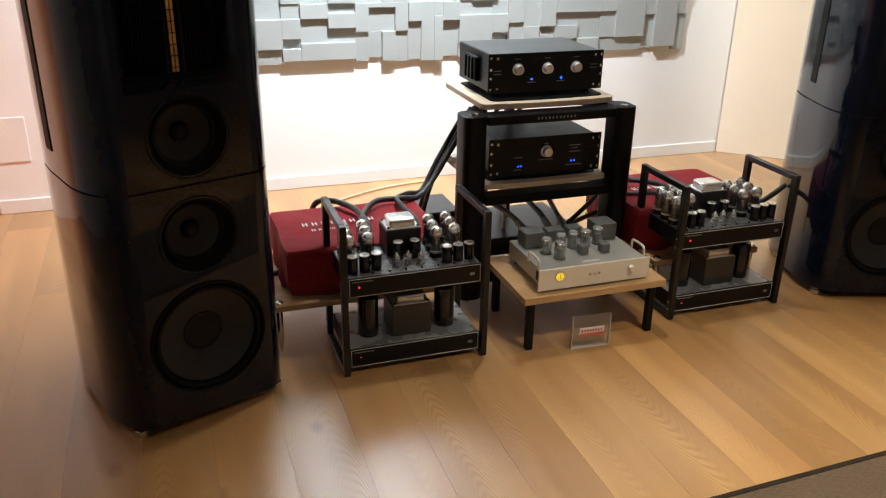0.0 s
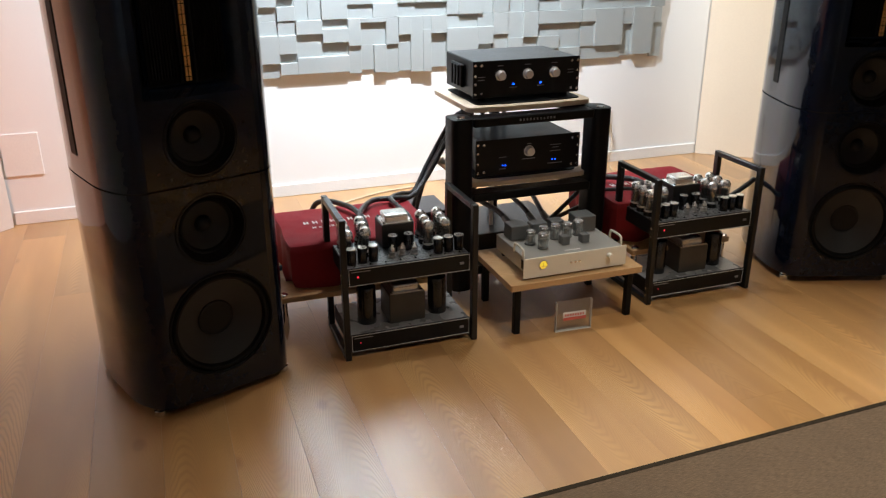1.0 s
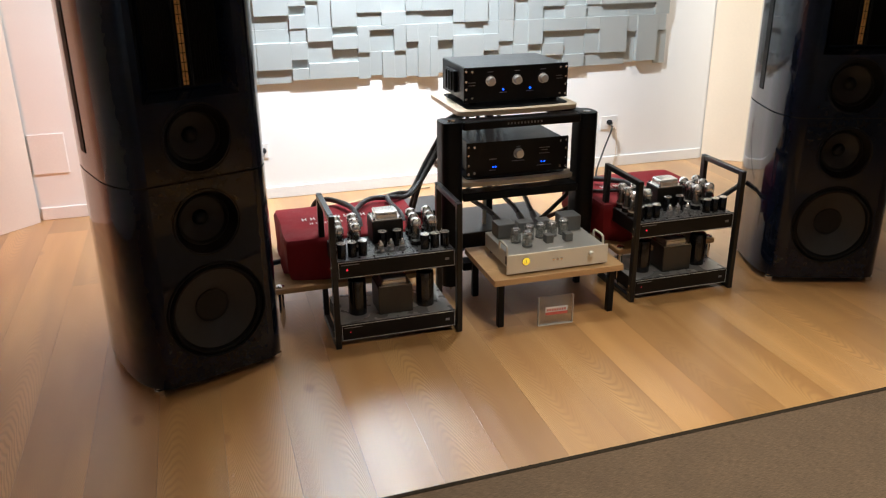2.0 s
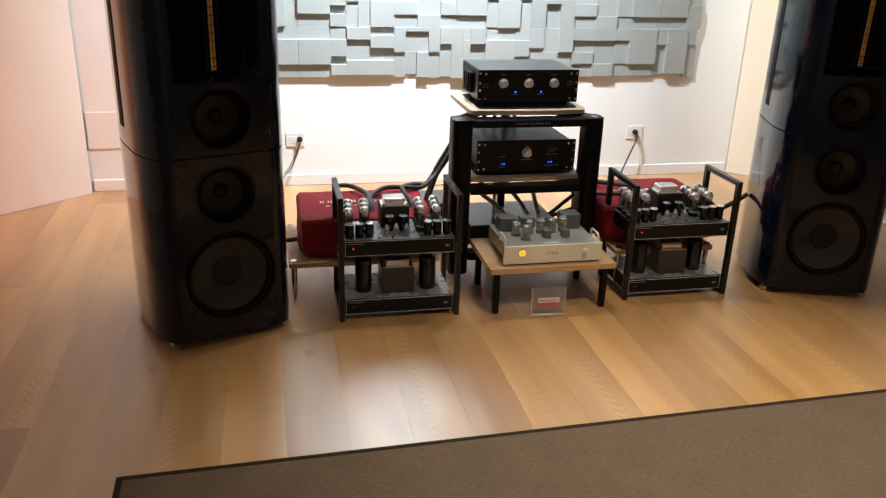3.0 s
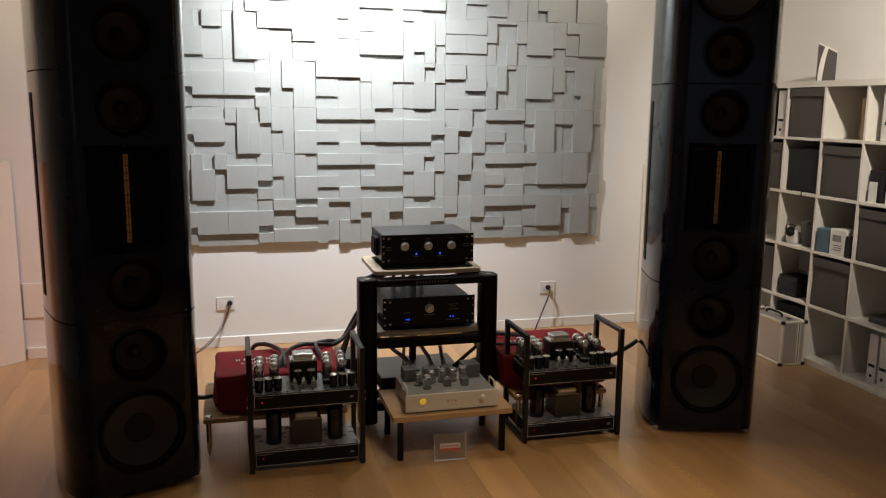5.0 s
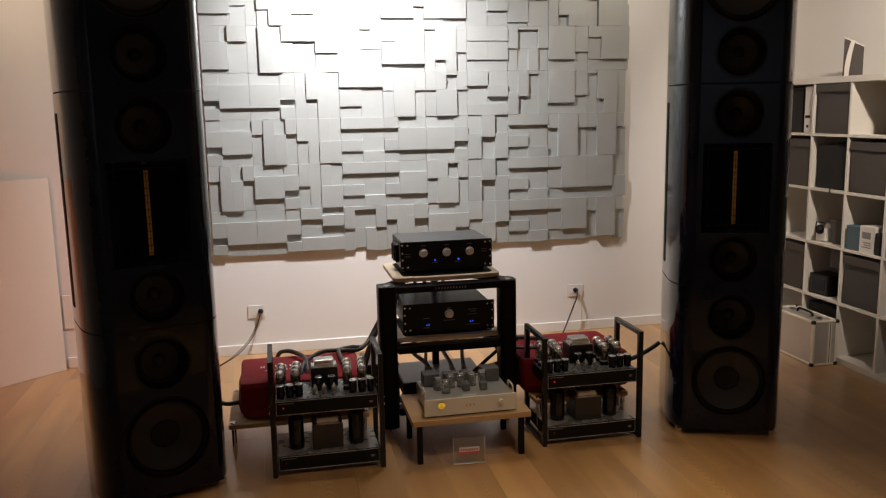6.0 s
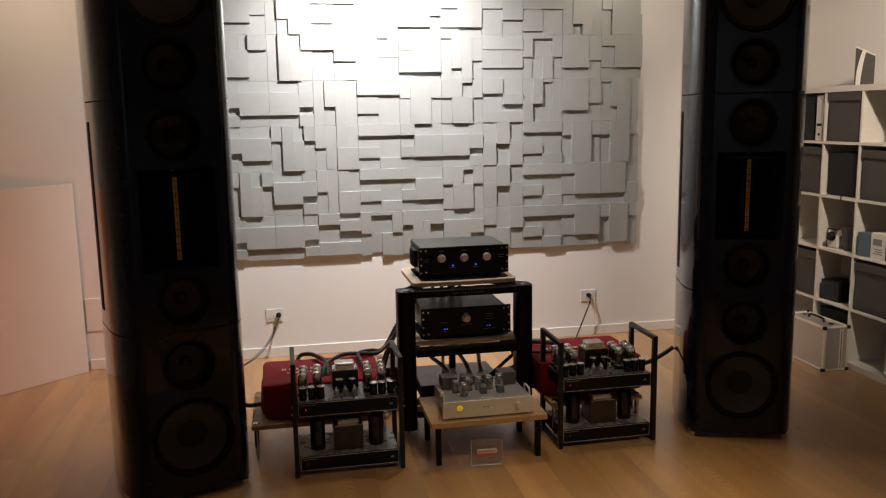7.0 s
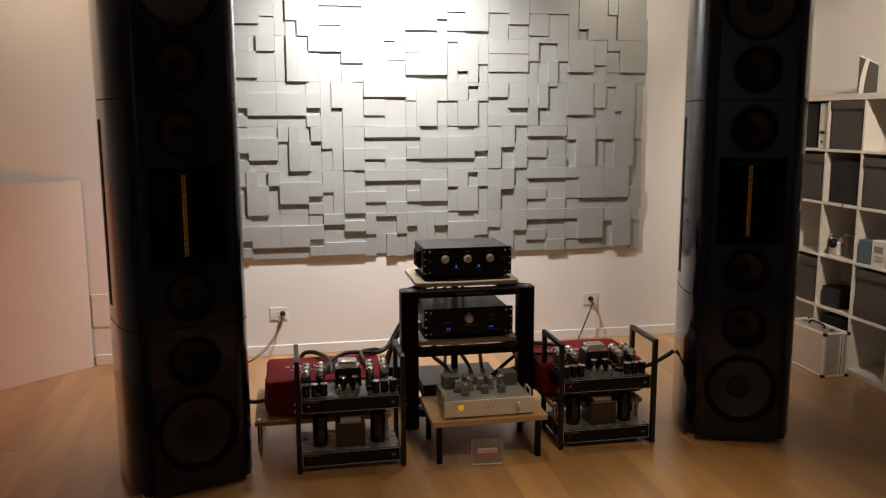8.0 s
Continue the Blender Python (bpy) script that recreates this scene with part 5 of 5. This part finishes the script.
# middle row: small gadget, dark pouch with crumpled paper, cartons
ya, yb, z = cell(1, 2)
cm = thing("desktop_gadget", (SX + 0.07, ya - 0.075, z), "small white desktop gadget with a black dial and wire handle", "gadget")
part("body", box(-0.03, 0.03, -0.050, 0.050, 0, 0.085, 0.012, 2), M_PAPER, cm)
part("dial", lathe([(0.030, 0), (0.030, 0.02), (0.022, 0.03)], pose(-0.0305, -0.012, 0.080, 0, -90, 0), 20), M_BLACK, cm, "round black dial", True)
part("wire_handle", tube([(-0.02, 0.056, 0.0), (-0.02, 0.056, 0.06), (-0.02, 0.054, 0.115), (-0.02, 0.044, 0.122), (-0.02, 0.0, 0.124), (-0.02, -0.044, 0.122)], 0.0035, 8, 4), M_BLACK, cm, "thin black wire handle", True)
part("back_slab", box(0.031, 0.045, -0.078, 0.035, 0, 0.118, 0.004), M_PAPER, cm, "white slab standing behind")
pouch = thing("pouch", (SX + 0.10, yb + 0.098, z), "dark grey fabric pouch, wider at its mouth", "pouch", turn=8)
bm = add_box(bmesh.new(), -0.045, 0.045, -0.052, 0.052, 0, 0.155, 0.008, 2)
for v in bm.verts:
    v.co.y *= 1.0 + 2.6 * v.co.z
    v.co.x *= 1.0 + 1.5 * v.co.z
    v.co.z += 0.010 * noise.noise(Vector((v.co.y * 14, v.co.x * 9, 1))) if v.co.z > 0.1 else 0
part("body", bm, M_BIN, pouch)
bm = bmesh.new()
bmesh.ops.create_icosphere(bm, subdivisions=2, radius=0.03, matrix=pose(0.0, -0.045, 0.172))
for v in bm.verts:
    v.co += Vector((0.010, 0.014, 0.012)) * noise.noise(v.co * 38)
paper = tagged(link_mesh("crumpled_paper", bm, M_PAPER), "crumpled white paper lying on the grey pouch", "paper")
paper.matrix_basis = pose(SX + 0.10, yb + 0.098, z - 0.012, 0, 0, 8)
ya, yb, z = cell(2, 2)
small_box("blue_carton", SX + 0.06, ya - 0.065, z, 0.105, 0.10, 0.150, M_BLUEBOX, "dull blue small carton", "carton", 8)
wc = thing("white_carton", (SX + 0.07, ya - 0.185, z), "white printed small carton", "carton", turn=4)
part("body", box(-0.055, 0.055, -0.060, 0.060, 0, 0.160, 0.003), M_PAPER, wc)
part("print_block", box(-0.0565, -0.0553, -0.030, 0.038, 0.085, 0.125, 0), M_GREYPRINT, wc, "grey printed block")
for k, wd in enumerate((0.070, 0.055, 0.062)):
    part("print_line", box(-0.0565, -0.0553, -0.034, -0.034 + wd, 0.030 + k * 0.014, 0.036 + k * 0.014, 0), M_GREYPRINT, wc, "line of unreadable print")
small_box("carton", SX + 0.06, ya - 0.285, z, 0.04, 0.10, 0.13, M_BLACKBIN, "narrow black carton standing upright", "carton", -6)
ya, yb, z = cell(1, 1)
bc = thing("black_cube", (SX + 0.10, ya - 0.105, z), "small black electronic box in the shelf", "gadget", turn=5)
part("case", box(-0.075, 0.075, -0.085, 0.085, 0, 0.135, 0.004, 2), M_ANOD, bc)
part("bezel", box(-0.079, -0.0755, -0.076, 0.076, 0.012, 0.124, 0.001), M_TRAFO, bc, "dull dark front bezel")
part("screen", box(-0.0815, -0.0793, -0.058, 0.058, 0.030, 0.108, 0.0005), M_GLOSS, bc, "glossy black front window")
small_box("hanging_box", SX + 0.16, yb + 0.085, ZS[2] - BOARD - 0.141, 0.17, 0.20, 0.1405, M_BIN, "dark grey box fixed under the shelf board", "box")
ya, yb, z = cell(3, 1)
small_box("tray", SX + 0.16, yb + 0.12, z, 0.2, 0.22, 0.03, M_BIN, "flat grey tray lying in the shelf", "tray")
ya, yb, z = cell(3, 0)
ring_binder(SX + 0.05, yb + 0.16, z, 0.07, 0.29, "white ring binder with a finger ring")
ring_binder(SX + 0.05, yb + 0.075, z, 0.07, 0.29, "white ring binder with a finger ring")
ya, yb, z = cell(4, 0)
ring_binder(SX + 0.05, ya - 0.05, z, 0.075, 0.29, "white ring binder with a finger ring")
ring_binder(SX + 0.05, ya - 0.14, z, 0.075, 0.29, "dark ring binder with a finger ring", M_BIN)


# aluminium case in front of the shelf
case = thing("aluminium_case", (3.752, 3.325, 0), "silver aluminium flight case standing against the shelf", "case")
body = part("shell", box(0.004, 0.176, 0.004, 0.42, 0.008, 0.285, 0.003), M_CASE, case)
for x in (0.0, 0.162):
    for y in (0.0, 0.406):
        part("edge_rail", add_prism(bmesh.new(), rounded(x, x + 0.018, y, y + 0.018, 0.006, 3), 0.004, 0.289), M_SILVER, body, "rounded aluminium corner rail", True)
for x in (0.0, 0.164):
    for z in (0.002, 0.275):
        part("edge_rail", box(x, x + 0.016, 0.0185, 0.4055, z, z + 0.016, 0.005, 2), M_SILVER, body, "rounded aluminium edge rail")
for z in (0.0, 0.277):
    for y in (0.0, 0.408):
        part("edge_rail", box(0.0185, 0.1615, y, y + 0.016, z + 0.001, z + 0.015, 0.005, 2), M_SILVER, body, "rounded aluminium edge rail")
for x in (0.006, 0.172):
    for y in (0.008, 0.416):
        for z in (0.010, 0.284):
            part("corner_cap", lathe([(0.014, -0.010), (0.016, 0.0), (0.012, 0.009), (0.004, 0.012)], pose(x, y, z), 14), M_TRAFO, case, "dark rounded corner cap", True)
part("lid_line", box(0.122, 0.126, 0.0012, 0.0036, 0.018, 0.275, 0), M_BLACK, case, "dark seam of the lid")
for x in (0.112, 0.1265):
    part("edge_rail", box(x, x + 0.0095, 0.0005, 0.0038, 0.018, 0.275, 0.001), M_SILVER, body, "flat aluminium seam rail")
part("handle", tube([(0.088, 0.13, 0.290), (0.088, 0.14, 0.306), (0.088, 0.17, 0.312), (0.088, 0.25, 0.312), (0.088, 0.28, 0.306), (0.088, 0.29, 0.290)], 0.008, 8, 4), M_BLACK, case, "black carrying handle", True)
for y in (0.07, 0.345):
    part("latch", box(0.068, 0.108, y - 0.018, y + 0.018, 0.2885, 0.296, 0.002), M_CHROME, case, "bright metal latch")

# on top of the shelf
fr = thing("folded_brochure", (4.10, 3.655, TOPZ + 0.0005), "dark printed brochure with a curling white page standing on the shelf", "brochure", turn=-37.7)
cover = part("cover", add_prism(bmesh.new(), [(0.0, 0.0), (0.115, 0.0), (0.115, 0.185), (0.0, 0.245)], 0, 0.003), M_BIN, fr, "dark grey printed cover")
cover.matrix_basis = pose(0, 0.022, 0, 90, 0, 0)
part("cover_edge", add_prism(bmesh.new(), [(-0.003, 0.2455), (0.117, 0.1835), (0.117, 0.1925), (-0.003, 0.2545)], -0.001, 0.004), M_PAPER, cover, "pale folded top edge")
bm = bmesh.new()
rows = []
for k in range(9):
    f = k / 8
    x, w = 0.022 + 0.030 * f * f, 0.030 - 0.010 * abs(f - 0.4)
    rows.append([bm.verts.new((x + dx, y - 0.012 * math.sin(2.6 * f), 0.228 * f)) for dx, y in ((-w * 0.5, 0.012), (w * 0.5, 0.004), (w * 0.5, 0.0055), (-w * 0.5, 0.0135))])
for a, b in zip(rows, rows[1:]):
    for q in range(4):
        bm.faces.new((a[q], a[(q + 1) % 4], b[(q + 1) % 4], b[q]))
bm.faces.new(rows[0]), bm.faces.new(rows[-1])
bmesh.ops.recalc_face_normals(bm, faces=bm.faces)
part("page", bm, M_PAPER, fr, "white curling page", True)
pic = thing("picture_frame", (4.28, 2.62, TOPZ + 0.0005), "gold framed picture leaning on the shelf", "picture")
for y0, y1, z0, z1 in ((0, 0.5, 0, 0.04), (0, 0.5, 0.46, 0.5), (0, 0.04, 0.0405, 0.4595), (0.46, 0.5, 0.0405, 0.4595)):
    part("moulding", box(0, 0.025, y0, y1, z0, z1, 0.006, 2), M_GOLD, pic, "gold picture moulding")
part("backing", box(0.012, 0.020, 0.041, 0.459, 0.041, 0.459, 0), M_PAPER, pic)


# ---- oak floor planks ----
floor = structure("floor", box(LEFT_X, RIGHT_X, BACK_Y, WALL_Y, -0.05, -0.010, 0), M_GAP, "oiled oak plank floor with wide boards", "floor")
PLANK = 0.2045
rnd = random.Random(11)
plank_meshes = {}


def plank_mesh(length):
    key = round(length, 2)
    if key not in plank_meshes:
        bm = add_box(bmesh.new(), 0.0003, PLANK - 0.0003, 0.0002, length - 0.0002, -0.0095, 0.0, 0.0)
        me = bpy.data.meshes.new("plank")
        bm.normal_update()
        bm.to_mesh(me)
        bm.free()
        me.materials.append(M_OAK)
        plank_meshes[key] = me
    return plank_meshes[key]


k = math.floor((LEFT_X - 0.18) / PLANK)
while 0.18 + k * PLANK < RIGHT_X - 0.01:
    x = 0.18 + k * PLANK
    y = BACK_Y - rnd.uniform(0.0, 2.3)
    while y < WALL_Y - 0.02:
        length = rnd.choice((2.4, 2.4, 1.8))
        a, b = max(y, BACK_Y), min(y + length, WALL_Y)
        if b - a > 0.05:
            ob = new("plank", plank_mesh(b - a))
            ob.parent = floor
            ob.location = (x, a, 0)
        y += length
    k += 1
